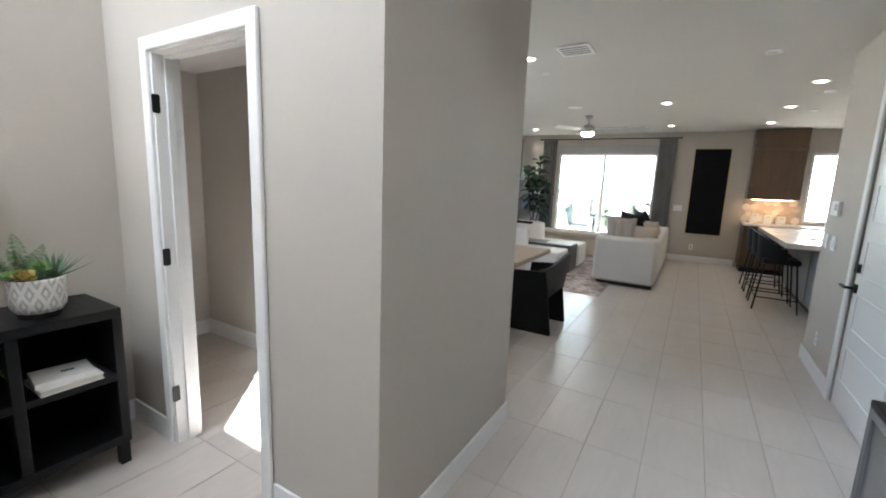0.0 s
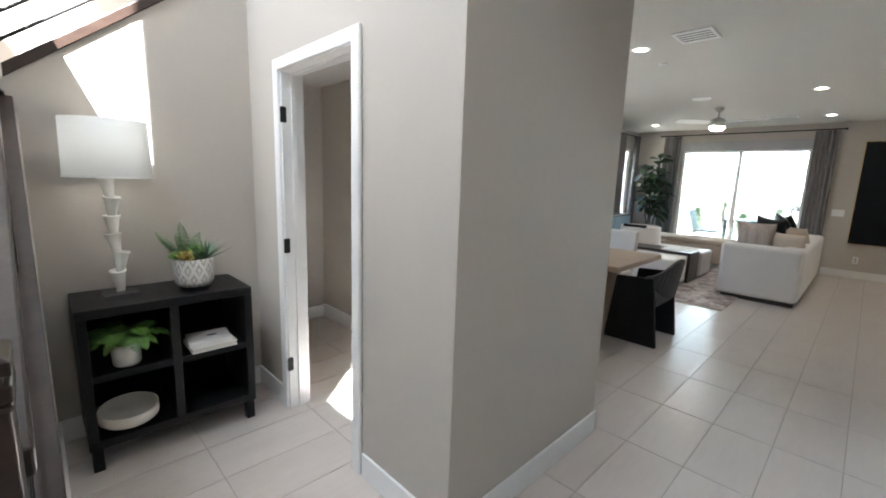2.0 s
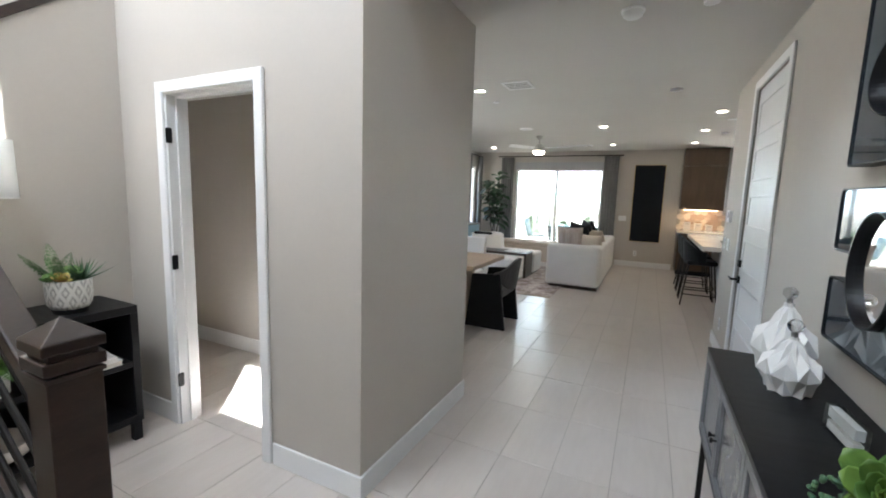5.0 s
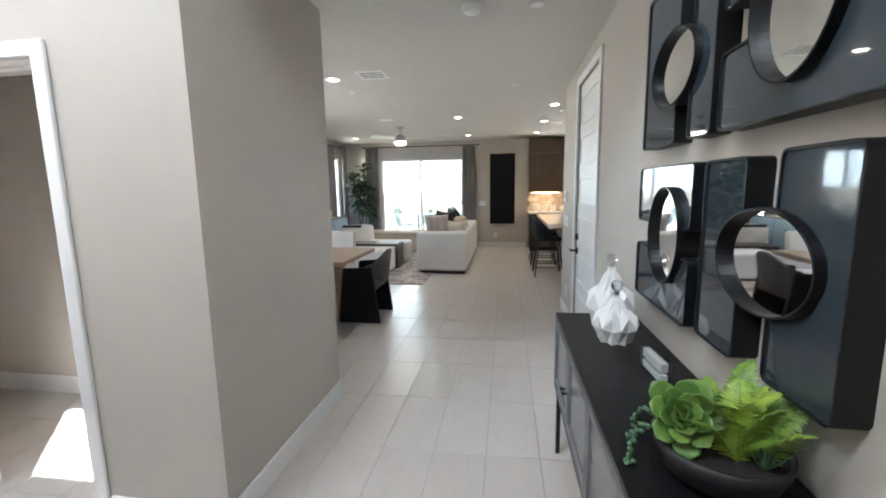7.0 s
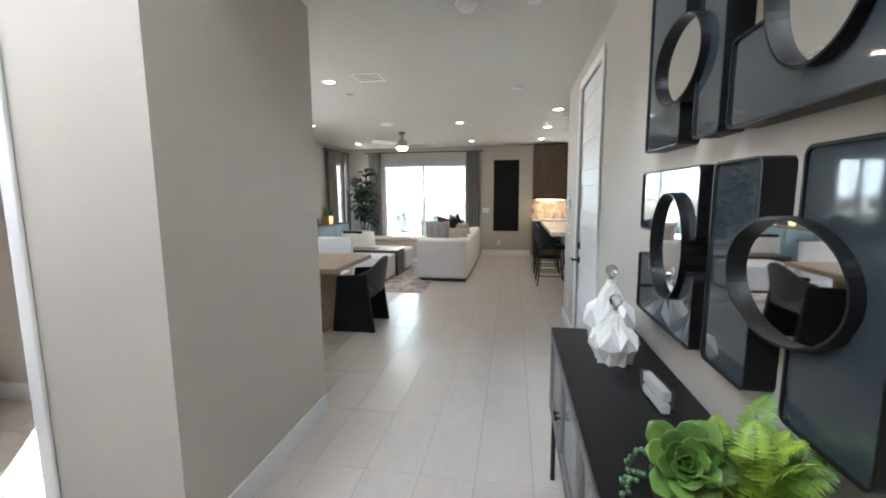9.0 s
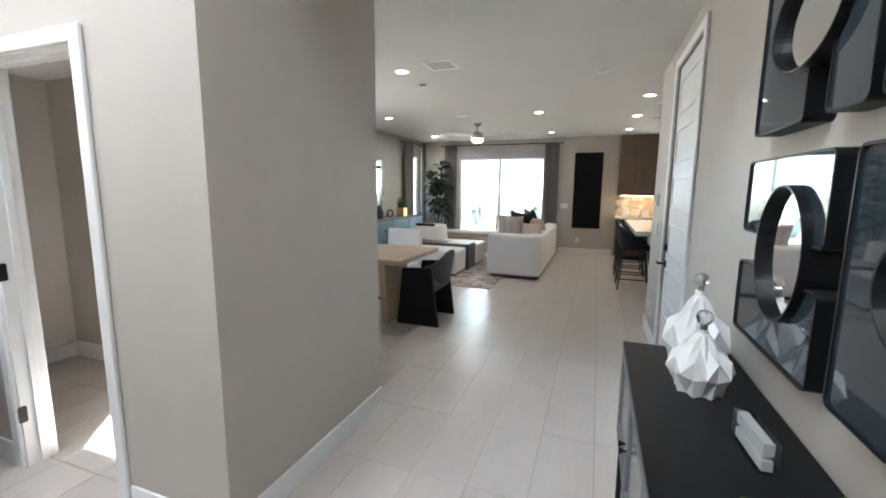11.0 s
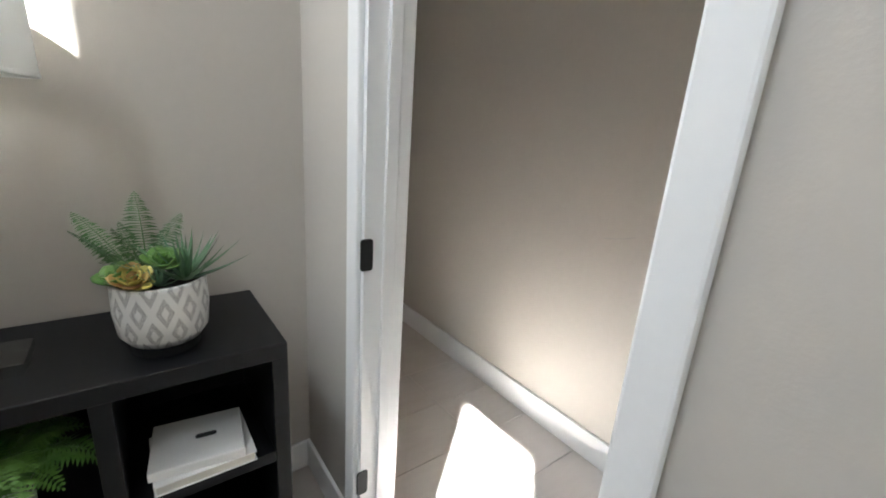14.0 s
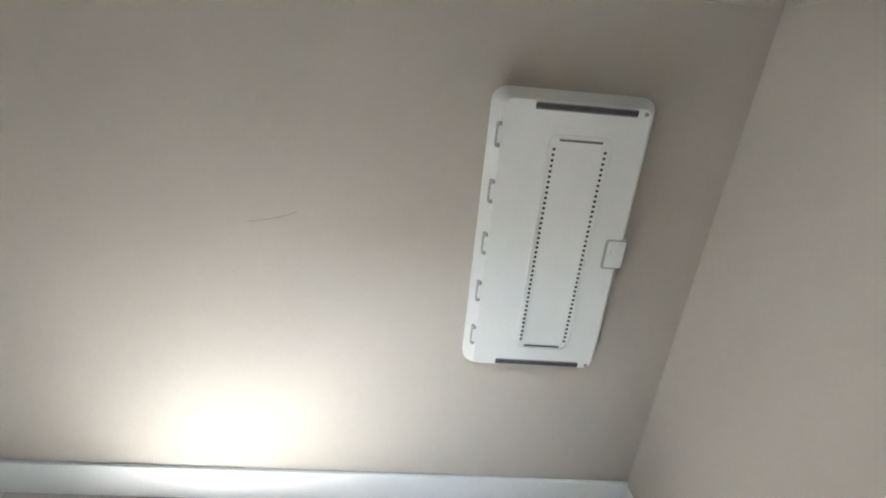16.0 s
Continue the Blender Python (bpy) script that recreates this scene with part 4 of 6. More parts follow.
for k in range(32):
    piece("frond", fl, fern, pose(random.uniform(-0.02, 0.02), random.uniform(-0.02, 0.02), 0.10, 0, random.uniform(-16, 18), k * 137.5) @ Matrix.Diagonal((*[random.uniform(0.75, 1.15)] * 3, 1)))

dish = thing("tray_bowl", (-1.56, -0.795, 0.190), "round cream ceramic tray leaning in the bookcase", "bowl")
part("dish", lathe([(0, 0), (0.120, 0), (0.129, 0.008), (0.131, 0.060), (0.126, 0.064), (0.121, 0.058), (0.119, 0.020), (0, 0.016)], 48), M_BOWL, dish, smooth=True, m=pose(0.0, 0, -0.03 + 0.033, 0, 4, 0))
zz = 0.490  # shelf top
bk = thing("book", (-1.575, -0.400, zz), "thick white hardback book lying flat", "book")
part("cover", boxes((-0.07, 0.13, -0.115, 0.115, 0, 0.003), (-0.07, 0.13, -0.115, 0.115, 0.025, 0.028), (-0.07, -0.066, -0.115, 0.115, 0.003, 0.025)), M_PAPER, bk, bevel=0.001)
part("page_block", boxes((-0.065, 0.126, -0.110, 0.110, 0.003, 0.025)), M_PAGES, bk)
bx = thing("keepsake_box", Matrix.Translation((-1.58, -0.405, zz + 0.028)) @ pose(0, 0, 0, 0, 0, -7), "white lidded box with a black cut-out handle", "box")
part("body", boxes((-0.060, 0.125, -0.105, 0.108, 0, 0.026)), M_PAPER, bx, bevel=0.003)
part("handle_slot", prism(round_rect(0.050, 0.016, 0.007), "z", 0.0255, 0.0275), M_DARKSLOT, bx, m=pose(0.03, 0.02, 0, 0, 0, 90))

# ---- console and wall panels in the hall ----
con = thing("console_cabinet", (1.675, -0.105, 0.0), "long black sideboard with grey panel doors on thin legs", "sideboard")
CH, CD = 0.925, 0.205
part("top", boxes((-CD, CD, -CH, CH, 0.782, 0.806)), M_BLACKWOOD, con, bevel=0.002)
part("body", boxes((-CD + 0.022, CD, -CH, CH, 0.40, 0.78)), M_BLACKWOOD, con, bevel=0.002)
part("bottom_rail", boxes((-CD, CD, -CH, CH, 0.380, 0.398)), M_BLACKWOOD, con, bevel=0.002)
DW = 2 * CH / 4
for k in range(4):
    y0 = CH - (k + 1) * DW
    d_ = part("door", band([(y0 + 0.002, 0.400), (y0 + DW - 0.002, 0.400), (y0 + DW - 0.002, 0.780), (y0 + 0.002, 0.780)],
                           [(y0 + 0.035, 0.432), (y0 + DW - 0.035, 0.432), (y0 + DW - 0.035, 0.748), (y0 + 0.035, 0.748)], "x", -CD, -CD + 0.020), M_DOORGREY, con, "grey framed cabinet door", bevel=0.002)
    part("panel", prism([(y0 + 0.030, 0.428), (y0 + DW - 0.030, 0.428), (y0 + DW - 0.030, 0.752), (y0 + 0.030, 0.752)], "x", -CD + 0.010, -CD + 0.017), M_DOORPANEL, d_, "glossy grey inset panel")
    ky = y0 + 0.022 if k % 2 == 0 else y0 + DW - 0.022
    part("knob", lathe([(0, 0), (0.005, 0), (0.005, 0.012), (0.012, 0.016), (0.012, 0.024), (0, 0.025)], 14), M_METAL, d_, "small black knob", smooth=True, m=pose(-CD, ky, 0.575, 0, -90, 0))
for sx_ in (-1, 1):
    for y_ in (-CH + 0.06, -0.02, CH - 0.06):
        part("leg", boxes((sx_ * (CD - 0.02) - 0.011, sx_ * (CD - 0.02) + 0.011, y_ - 0.011, y_ + 0.011, 0.0, 0.38)), M_METAL, con)


def facet_vase(x, y, h, r, turn):
    v_ = thing("faceted_vase", Matrix.Translation((x, y, 0.806)) @ pose(0, 0, 0, 0, 0, turn), "white faceted ceramic bottle vase with a crystal stopper", "vase", "vases on the sideboard")
    bm = bmesh.new()
    n = 8
    prof = [(0.70, 0.0, 0.09), (1.0, 0.33, 0.10), (0.84, 0.56, 0.10), (0.36, 0.80, 0.14), (0.165, 0.95, 0.04), (0.16, 1.0, 0.0)]
    rings = []
    for k, (f, z_, amp) in enumerate(prof):
        ring = []
        for i in range(2 * n):
            a = 2 * math.pi * i / (2 * n)
            s_ = 1 if (i + k // 1) % 2 else -1
            rr_ = r * f * (1 + amp * s_)
            ring.append(bm.verts.new((rr_ * math.cos(a), rr_ * math.sin(a), z_ * h + (0.035 * h * s_ if 0 < k < 4 else 0.012 * h * (1 - s_) if k == 0 else 0))))
        rings.append(ring)
    for a_, b_ in zip(rings, rings[1:]):
        for i in range(2 * n):
            j = (i + 1) % (2 * n)
            if i % 2:
                bm.faces.new((a_[i], a_[j], b_[i]))
                bm.faces.new((a_[j], b_[j], b_[i]))
            else:
                bm.faces.new((a_[i], a_[j], b_[j]))
                bm.faces.new((a_[i], b_[j], b_[i]))
    bm.faces.new(rings[0][::-1])
    bm.faces.new(rings[-1])
    part("body", bm, M_WHITECER, v_)
    st = part("stopper", lathe([(0, h), (0.011, h), (0.011, h + 0.020), (0, h + 0.020)], 14), M_NICKEL, v_, "metal collar with a crystal ball")
    part("ball", lathe([(0.026 * math.sin(math.pi * i / 12) if 0 < i < 12 else 0, h + 0.042 - 0.026 * math.cos(math.pi * i / 12)) for i in range(13)], 20), M_BULB, st, smooth=True)


facet_vase(1.703, 0.605, 0.300, 0.108, 8)
facet_vase(1.680, 0.405, 0.212, 0.094, 0)
ac = thing("acrylic_box", Matrix.Translation((1.735, 0.06, 0.806)) @ pose(0, 0, 0, 0, 0, 4), "small clear acrylic block with white bars", "ornament")
part("block", boxes((-0.022, 0.022, -0.085, 0.085, 0, 0.082)), M_ACRYL, ac, bevel=0.003)
part("insert", boxes((-0.012, 0.012, -0.078, 0.078, 0.006, 0.032)), M_PAPER, ac)
part("insert", boxes((-0.012, 0.012, -0.078, 0.078, 0.044, 0.076)), M_PAPER, ac)

random.seed(21)
bowl = thing("succulent_bowl", (1.702, -0.480, 0.806), "low black bowl of bright succulents and fern", "plant")
part("bowl", lathe([(0, 0), (0.098, 0), (0.122, 0.018), (0.140, 0.060), (0.144, 0.088), (0.137, 0.089), (0.131, 0.064), (0, 0.06)], 48), M_BLACKPOT, bowl, "matte black ceramic bowl", smooth=True)
part("soil", lathe([(0, 0.080), (0.09, 0.078), (0.134, 0.072)], 30), M_SOIL, bowl)
big = mesh_of("leaf", petal_mesh(0.098, 0.034, 0.12), M_SUCC3, True)
rosette(bowl, big, (-0.088, 0.000, 0.142), 30, 82, -2, 0.26, 1.0, "leaf", (52, -20, 0))
fb = mesh_of("frond", frond_mesh(0.24, 26, 0.046, 0.42, lean=1.12, thin=0.40), M_FERN2)
for k in range(30):
    az = -25 + 118 * math.sin(k * 2.4) + random.uniform(-10, 10)
    piece("frond", fb, bowl, pose(0.028 + random.uniform(-0.03, 0.04), -0.005 + random.uniform(-0.06, 0.07), 0.072, random.uniform(-20, 20), random.uniform(-34, 6), az) @ Matrix.Diagonal((*[random.uniform(0.75, 1.12)] * 3, 1)))
rosette(bowl, sp, (0.05, -0.085, 0.072), 14, 80, 40, 0.5, 0.75, "spike_leaf")
bead = mesh_of("bead", lathe([(0, -0.006), (0.005, -0.004), (0.0065, 0), (0.005, 0.004), (0, 0.008)], 7), M_SUCC2, True)
for s_ in range(3):
    a0 = radians(115 + 32 * s_)
    for k in range(15):
        t = k / 14
        rr_ = 0.130 + 0.07 * math.sin(min(1, t * 1.6) * math.pi / 2)
        zc = 0.100 + 0.012 * math.sin(t * 6) - (0.15 * max(0, t - 0.32)) - 0.02 * t
        for q_ in range(2):
            piece("bead", bead, bowl, pose(rr_ * math.cos(a0) + random.uniform(-0.008, 0.008), rr_ * math.sin(a0) + random.uniform(-0.008, 0.008), max(zc, 0.012) + random.uniform(-0.005, 0.005), random.uniform(0, 90), random.uniform(0, 90), 0))


def glass_panel(y0, y1, z0, z1, depth=0.070, r=0.022):
    cy, cz_ = (y0 + y1) / 2, (z0 + z1) / 2
    w_, h_ = y1 - y0, z1 - z0
    g_ = thing("mirror_panel", (HX, cy, cz_), "smoked mirror panel in a deep black frame", "wall panel", "mirror panels over the sideboard")
    part("frame", band(round_rect(w_, h_, r), round_rect(w_ - 0.012, h_ - 0.012, r - 0.005), "x", -depth, 0.0), M_FRAME, g_)
    part("glass", prism(round_rect(w_ - 0.012, h_ - 0.012, r - 0.005), "x", -depth + 0.006, -depth + 0.012), M_SMOKE, g_)
    return g_


panels = [glass_panel(*d_) for d_ in ((0.240, 0.605, 1.652, 2.28), (-0.045, 0.130, 1.652, 2.28), (-0.82, -0.085, 1.650, 1.873), (0.045, 0.612, 1.336, 1.572),
                                       (0.045, 0.612, 0.992, 1.236), (-0.272, -0.038, 1.010, 1.570), (-0.640, -0.405, 1.020, 1.576), (-0.82, -0.085, 1.986, 2.28))]


def oval(ry, rz_, n=56):
    return [(ry * math.cos(2 * math.pi * i / n), rz_ * math.sin(2 * math.pi * i / n)) for i in range(n)]


def carve(ob, cutter):
    """Cut the cutter's form out of ob for good, leaving a plain mesh."""
    mod = ob.modifiers.new("cut", "BOOLEAN")
    mod.operation, mod.solver, mod.object = "DIFFERENCE", "EXACT", cutter
    bpy.context.view_layer.update()
    cut = bpy.data.meshes.new_from_object(ob.evaluated_get(bpy.context.evaluated_depsgraph_get()))
    ob.modifiers.clear()
    ob.data = cut


def round_mirror(cy, cz_, ry, rz_, over):
    cutter = part("cutter", prism([(cy + u, cz_ + v) for u, v in oval(ry - 0.003, rz_ - 0.003)], "x", HX - 0.2, HX + 0.05), M_FRAME)
    for k in over:
        for ch_ in panels[k].children:
            carve(ch_, cutter)
    bpy.data.objects.remove(cutter)
    g_ = thing("oval_mirror", (HX, cy, cz_), "oval mirror set deep in a black metal hoop", "mirror", "oval mirrors over the sideboard")
    part("hoop", band(oval(ry, rz_), oval(ry - 0.006, rz_ - 0.006), "x", -0.088, 0.0), M_FRAME, g_)
    part("glass", prism(oval(ry - 0.006, rz_ - 0.006), "x", -0.064, -0.056), M_MIRROR, g_)


round_mirror(0.262, 1.925, 0.205, 0.138, (0, 1))
round_mirror(0.258, 1.300, 0.158, 0.190, (3, 4))
round_mirror(-0.378, 1.308, 0.200, 0.132, (5, 6))
round_mirror(-0.410, 1.915, 0.158, 0.195, (2, 7))

# picture on the stair wall
pic = thing("framed_picture", (-0.98, FRONT, 2.30), "black framed picture of thin vertical strips", "picture")
part("frame", band([(-0.36, -0.36), (0.36, -0.36), (0.36, 0.36), (-0.36, 0.36)], [(-0.29, -0.29), (0.29, -0.29), (0.29, 0.29), (-0.29, 0.29)], "y", 0.0, 0.03), M_FRAME, pic, bevel=0.003)
part("backing", boxes((-0.29, 0.29, 0.0, 0.008, -0.29, 0.29)), M_DOORGREY, pic)
strip = mesh_of("strip", boxes((-0.008, 0.008, 0, 0.006, -0.24, 0.24)), M_BOWL)
for k in range(20):
    piece("strip", strip, pic, Matrix.Translation((-0.26 + k * 0.0274, 0.008, random.uniform(-0.02, 0.02))))


# ---- hall wall plates ----
def plate(name, x, y, z, w, h, axis, label, keys=1, outlet=False, material=None):
    """A wall plate facing -x (axis 'x') or -y (axis 'y')."""
    rot = 0 if axis == "y" else -90
    p_ = thing(name, Matrix.Translation((x, y, z)) @ pose(0, 0, 0, 0, 0, rot), label, "outlet" if outlet else "switch")
    part("plate", prism(round_rect(w, h, 0.005), "y", -0.006, 0.0), material or M_PLASTIC, p_, bevel=0.0015)
    for k in range(keys):
        kx = (k - (keys - 1) / 2) * 0.046
        if outlet:
            for dz in (-0.02, 0.02):
                part("socket", prism(round_rect(0.026, 0.026, 0.008, cx=kx, cy=dz), "y", -0.0075, -0.005), M_GREYPLASTIC, p_)
        else:
            part("rocker", boxes((kx - 0.016, kx + 0.016, -0.009, -0.005, -0.032, 0.032)), M_PLASTIC, p_, bevel=0.001)
    return p_


plate("light_switch", HX, 3.42, 1.10, 0.118, 0.118, "x", "white two-gang light switch", 2)
plate("light_switch", HX, 3.62, 1.10, 0.072, 0.118, "x", "white single light switch", 1)
plate("wall_outlet", HX, 3.385, 0.30, 0.072, 0.118, "x", "white wall outlet near the baseboard", 1, True)
th = thing("thermostat", Matrix.Translation((HX, 3.42, 1.38)) @ pose(0, 0, 0, 0, 0, -90), "white thermostat with a grey screen", "thermostat")
part("body", prism(round_rect(0.10, 0.115, 0.008), "y", -0.028, 0.0), M_PLASTIC, th, bevel=0.003)
part("screen", boxes((-0.035, 0.035, -0.0295, -0.027, -0.015, 0.040)), M_GREYPLASTIC, th)
plate("alarm_keypad", HX, 3.62, 1.38, 0.075, 0.115, "x", "white alarm keypad on the hall wall", 1)
plate("light_switch", 0.60, FY, 1.10, 0.165, 0.118, "y", "white three-gang switch beside the curtain", 3)
plate("wall_outlet", 0.93, FY, 0.31, 0.072, 0.118, "y", "white wall outlet below the black board", 1, True)

# ---- ceiling fixtures ----
def downlight(x, y):
    d_ = thing("downlight", (x, y, CZ), "lit round recessed ceiling downlight", "ceiling light", "recessed ceiling lights")
    part("trim_ring", lathe([(0.080, 0), (0.078, -0.006), (0.056, -0.008), (0.052, -0.002)], 32), M_TRIM, d_, smooth=True)
    part("lens", lathe([(0, -0.003), (0.053, -0.003)], 28), M_LIGHT, d_, "glowing lens")
    lp = new("downlight_glow", bpy.data.lights.new("downlight_glow", "SPOT"))
    lp.data.energy, lp.data.spot_size, lp.data.spot_blend, lp.data.shadow_soft_size, lp.data.color = DL_W, radians(110), 0.8, 0.06, (1.0, 0.86, 0.70)
    lp.matrix_world = Matrix.Translation((x, y, CZ - 0.03))


for q_ in ((-0.61, 2.88), (1.86, 4.79), (1.84, 6.31), (1.82, 7.86), (0.40, 5.57), (-2.06, 5.37), (-2.21, 7.88), (0.36, 7.92), (3.6, 6.3)):
    downlight(*q_)


def register(x, y, w, l, n):
    v_ = thing("ceiling_vent", (x, y, CZ), "white louvred ceiling air vent", "vent")
    part("frame", band([(-w, -l), (w, -l), (w, l), (-w, l)], [(-w + 0.022, -l + 0.022), (w - 0.022, -l + 0.022), (w - 0.022, l - 0.022), (-w + 0.022, l - 0.022)], "z", -0.010, 0.0), M_TRIM, v_, bevel=0.002)
    part("backing", boxes((-w + 0.02, w - 0.02, -l + 0.02, l - 0.02, -0.002, -0.0005)), M_DARKSLOT, v_)
    for k in range(n):
        yy = -l + 0.022 + (k + 0.5) * (2 * l - 0.044) / n
        part("slat", bar((-w + 0.02, yy, -0.007), (w - 0.02, yy, -0.007), 0.024, 0.003), M_VENTGREY if k % 2 else M_TRIM, v_)


register(-0.152, 2.783, 0.14, 0.15, 9)
register(-0.31, 7.90, 0.28, 0.10, 6)


def detector(x, y, r, h, label):
    d_ = thing("smoke_detector", (x, y, CZ), label, "smoke detector")
    part("base", lathe([(0, 0), (r, 0), (r, -0.012), (0, -0.012)], 32), M_TRIM, d_, smooth=False)
    part("dome", lathe([(r * 0.86, -0.012), (r * 0.82, -h * 0.75), (r * 0.6, -h), (0, -h)], 32), M_PLASTIC, d_, smooth=True)


detector(0.968, 1.365, 0.068, 0.045, "round white smoke detector on the ceiling")
detector(1.375, 1.395, 0.042, 0.014, "small flat white ceiling sensor")
detector(-0.616, 3.438, 0.036, 0.012, "small flat white ceiling sensor")
detector(1.301, 3.462, 0.060, 0.012, "flat white ceiling sensor")
detector(2.05, 5.35, 0.055, 0.012, "flat white ceiling cover plate")
detector(2.15, 6.7, 0.055, 0.012, "flat white ceiling cover plate")
detector(-0.80, 5.49, 0.11, 0.010, "round flush ceiling loudspeaker cover")

fan = thing("ceiling_fan", (-0.79, 6.39, CZ), "brushed nickel ceiling fan with three white blades and lit lamp", "ceiling fan")
part("canopy", lathe([(0, 0), (0.062, 0), (0.058, -0.03), (0.025, -0.062), (0, -0.062)], 28), M_NICKEL, fan, smooth=True)
part("rod", rod((0, 0, -0.06), (0, 0, -0.15), 0.013), M_NICKEL, fan)
part("motor", lathe([(0, -0.13), (0.035, -0.14), (0.085, -0.165), (0.115, -0.20), (0.118, -0.25), (0.105, -0.275), (0, -0.275)], 36), M_NICKEL, fan, smooth=True)
part("light_bowl", lathe([(0.100, -0.275), (0.098, -0.300), (0.075, -0.325), (0, -0.335)], 32), M_LIGHT, fan, "glowing white lamp bowl", smooth=True)
blade = mesh_of("blade", prism([(0.10, -0.045), (0.30, -0.070), (0.60, -0.068), (0.64, -0.045), (0.64, 0.045), (0.60, 0.066), (0.30, 0.060), (0.10, 0.045)], "z", -0.004, 0.004), M_TRIM)
for a_ in (-10, 110, 230):
    piece("blade", blade, fan, pose(0, 0, -0.215, 0, 0, a_) @ pose(0, 0, 0, 15, 0, 0))
for dx in (-0.085, 0.085):
    ch = part("pull_chain", rod((dx, 0, -0.27), (dx, 0, -0.47), 0.0025, 6), M_NICKEL, fan)
    part("pull_knob", rod((dx, 0, -0.49), (dx, 0, -0.465), 0.007, 8), M_NICKEL, ch)


# ---- dining ----
tbl = thing("dining_table", (-1.45, 3.02, 0.0), "light oak dining table with slab legs", "table")
part("tabletop", boxes((-1.0, 1.0, -0.53, 0.53, 0.715, 0.765)), M_OAK, tbl, bevel=0.006)
for x_ in (-0.68, 0.66):
    part("leg", prism([(-0.22, 0), (0.22, 0), (0.30, 0.715), (-0.30, 0.715)], "x", x_ - 0.04, x_ + 0.04), M_OAK, tbl, bevel=0.006)


def arm_chair(m_, dark=True):
    c_ = thing("dining_chair", m_, "black panel-sided dining chair with a curved charcoal back" if dark else "white upholstered dining chair with a curved back", "chair", "chairs round the dining table")
    fab, shell = (M_BLACKFAB, M_GREYFAB) if dark else (M_WHITEFAB, M_WHITEFAB)
    for sy_ in (-1, 1):
        # side panels flare towards the floor, facing +x is the front of the seat
        part("side_panel", prism([(-0.24, 0), (0.24, 0), (0.17, 0.62), (-0.16, 0.64)], "y", sy_ * 0.265 - 0.022, sy_ * 0.265 + 0.022), fab, c_, bevel=0.006)
    part("seat", boxes((-0.19, 0.20, -0.243, 0.243, 0.36, 0.46)), shell, c_, bevel=0.025, segs=3)
    bm = bmesh.new()
    n, rows = 18, []
    for i in range(n + 1):
        a = radians(90 + 180 * i / n)
        cx_, cy_ = -0.06 + 0.20 * math.cos(a), 0.285 * math.sin(a)
        low = 0.44 + 0.16 * abs(math.sin(a)) ** 3
        hi = 0.66 + 0.15 * (1 - abs(math.sin(a)) ** 2)
        lean_ = 0.05
        rows.append([bm.verts.new(p) for p in ((cx_, cy_, low), (cx_ - lean_, cy_ * 1.03, hi), (cx_ * 0.86 - lean_ + 0.002, cy_ * 0.92, hi), (cx_ * 0.86, cy_ * 0.9, low))])
    for a_, b_ in zip(rows, rows[1:]):
        for k in range(4):
            bm.faces.new((a_[k], a_[(k + 1) % 4], b_[(k + 1) % 4], b_[k]))
    bm.faces.new(rows[0])
    bm.faces.new(rows[-1][::-1])
    part("backrest", bm, shell, c_, smooth=False, bevel=0.008)
    return c_


c1 = arm_chair(pose(-0.44, 3.15, 0, 0, 0, 180))


def side_chair(m_):
    c_ = thing("upholstered_chair", m_, "white upholstered dining chair with a straight back", "chair", "white chairs round the dining table")
    part("seat", boxes((-0.24, 0.24, -0.24, 0.24, 0.30, 0.47)), M_WHITEFAB, c_, bevel=0.03, segs=3)
    part("skirt", boxes((-0.22, 0.22, -0.22, 0.22, 0.04, 0.31)), M_WHITEFAB, c_, bevel=0.01)
    part("backrest", prism([(-0.24, 0.44), (-0.15, 0.44), (-0.19, 0.92), (-0.25, 0.92)], "y", -0.25, 0.25), M_WHITEFAB, c_, bevel=0.02, segs=3)
    for sx_ in (-1, 1):
        for sy_ in (-1, 1):
            part("leg", boxes((sx_ * 0.18 - 0.02, sx_ * 0.18 + 0.02, sy_ * 0.18 - 0.02, sy_ * 0.18 + 0.02, 0, 0.05)), M_ESPRESSO, c_)
    return c_


w1 = side_chair(pose(-1.15, 3.86, 0, 0, 0, -90))
copy_thing(w1, pose(-1.85, 3.86, 0, 0, 0, -90))
copy_thing(w1, pose(-1.10, 2.42, 0, 0, 0, 90))
copy_thing(w1, pose(-1.85, 2.42, 0, 0, 0, 90))
cd = thing("table_ornament", (-1.35, 3.05, 0.765), "small dark beaded ornament on the oak table", "ornament")
for k in range(5):
    part("bead", lathe([(0.022 * math.sin(math.pi * i / 8) if 0 < i < 8 else 0, 0.022 - 0.022 * math.cos(math.pi * i / 8)) for i in range(9)], 14), M_WHITECER if k < 2 else M_BLACKPOT, cd, smooth=True, m=Matrix.Translation((0.03 * (k % 2), 0.012 * k, 0.036 * (k // 1) * 0.9)))

# blue dresser with mirror over it
dr = thing("dresser", (LX + 0.24, 6.75, 0), "slate blue dresser with black drawer pulls", "dresser")
part("body", boxes((-0.22, 0.20, -1.15, 1.15, 0.10, 0.84)), M_BLUE, dr, bevel=0.004)
part("top", boxes((-0.23, 0.23, -1.17, 1.17, 0.84, 0.87)), M_ESPRESSO, dr, bevel=0.003)
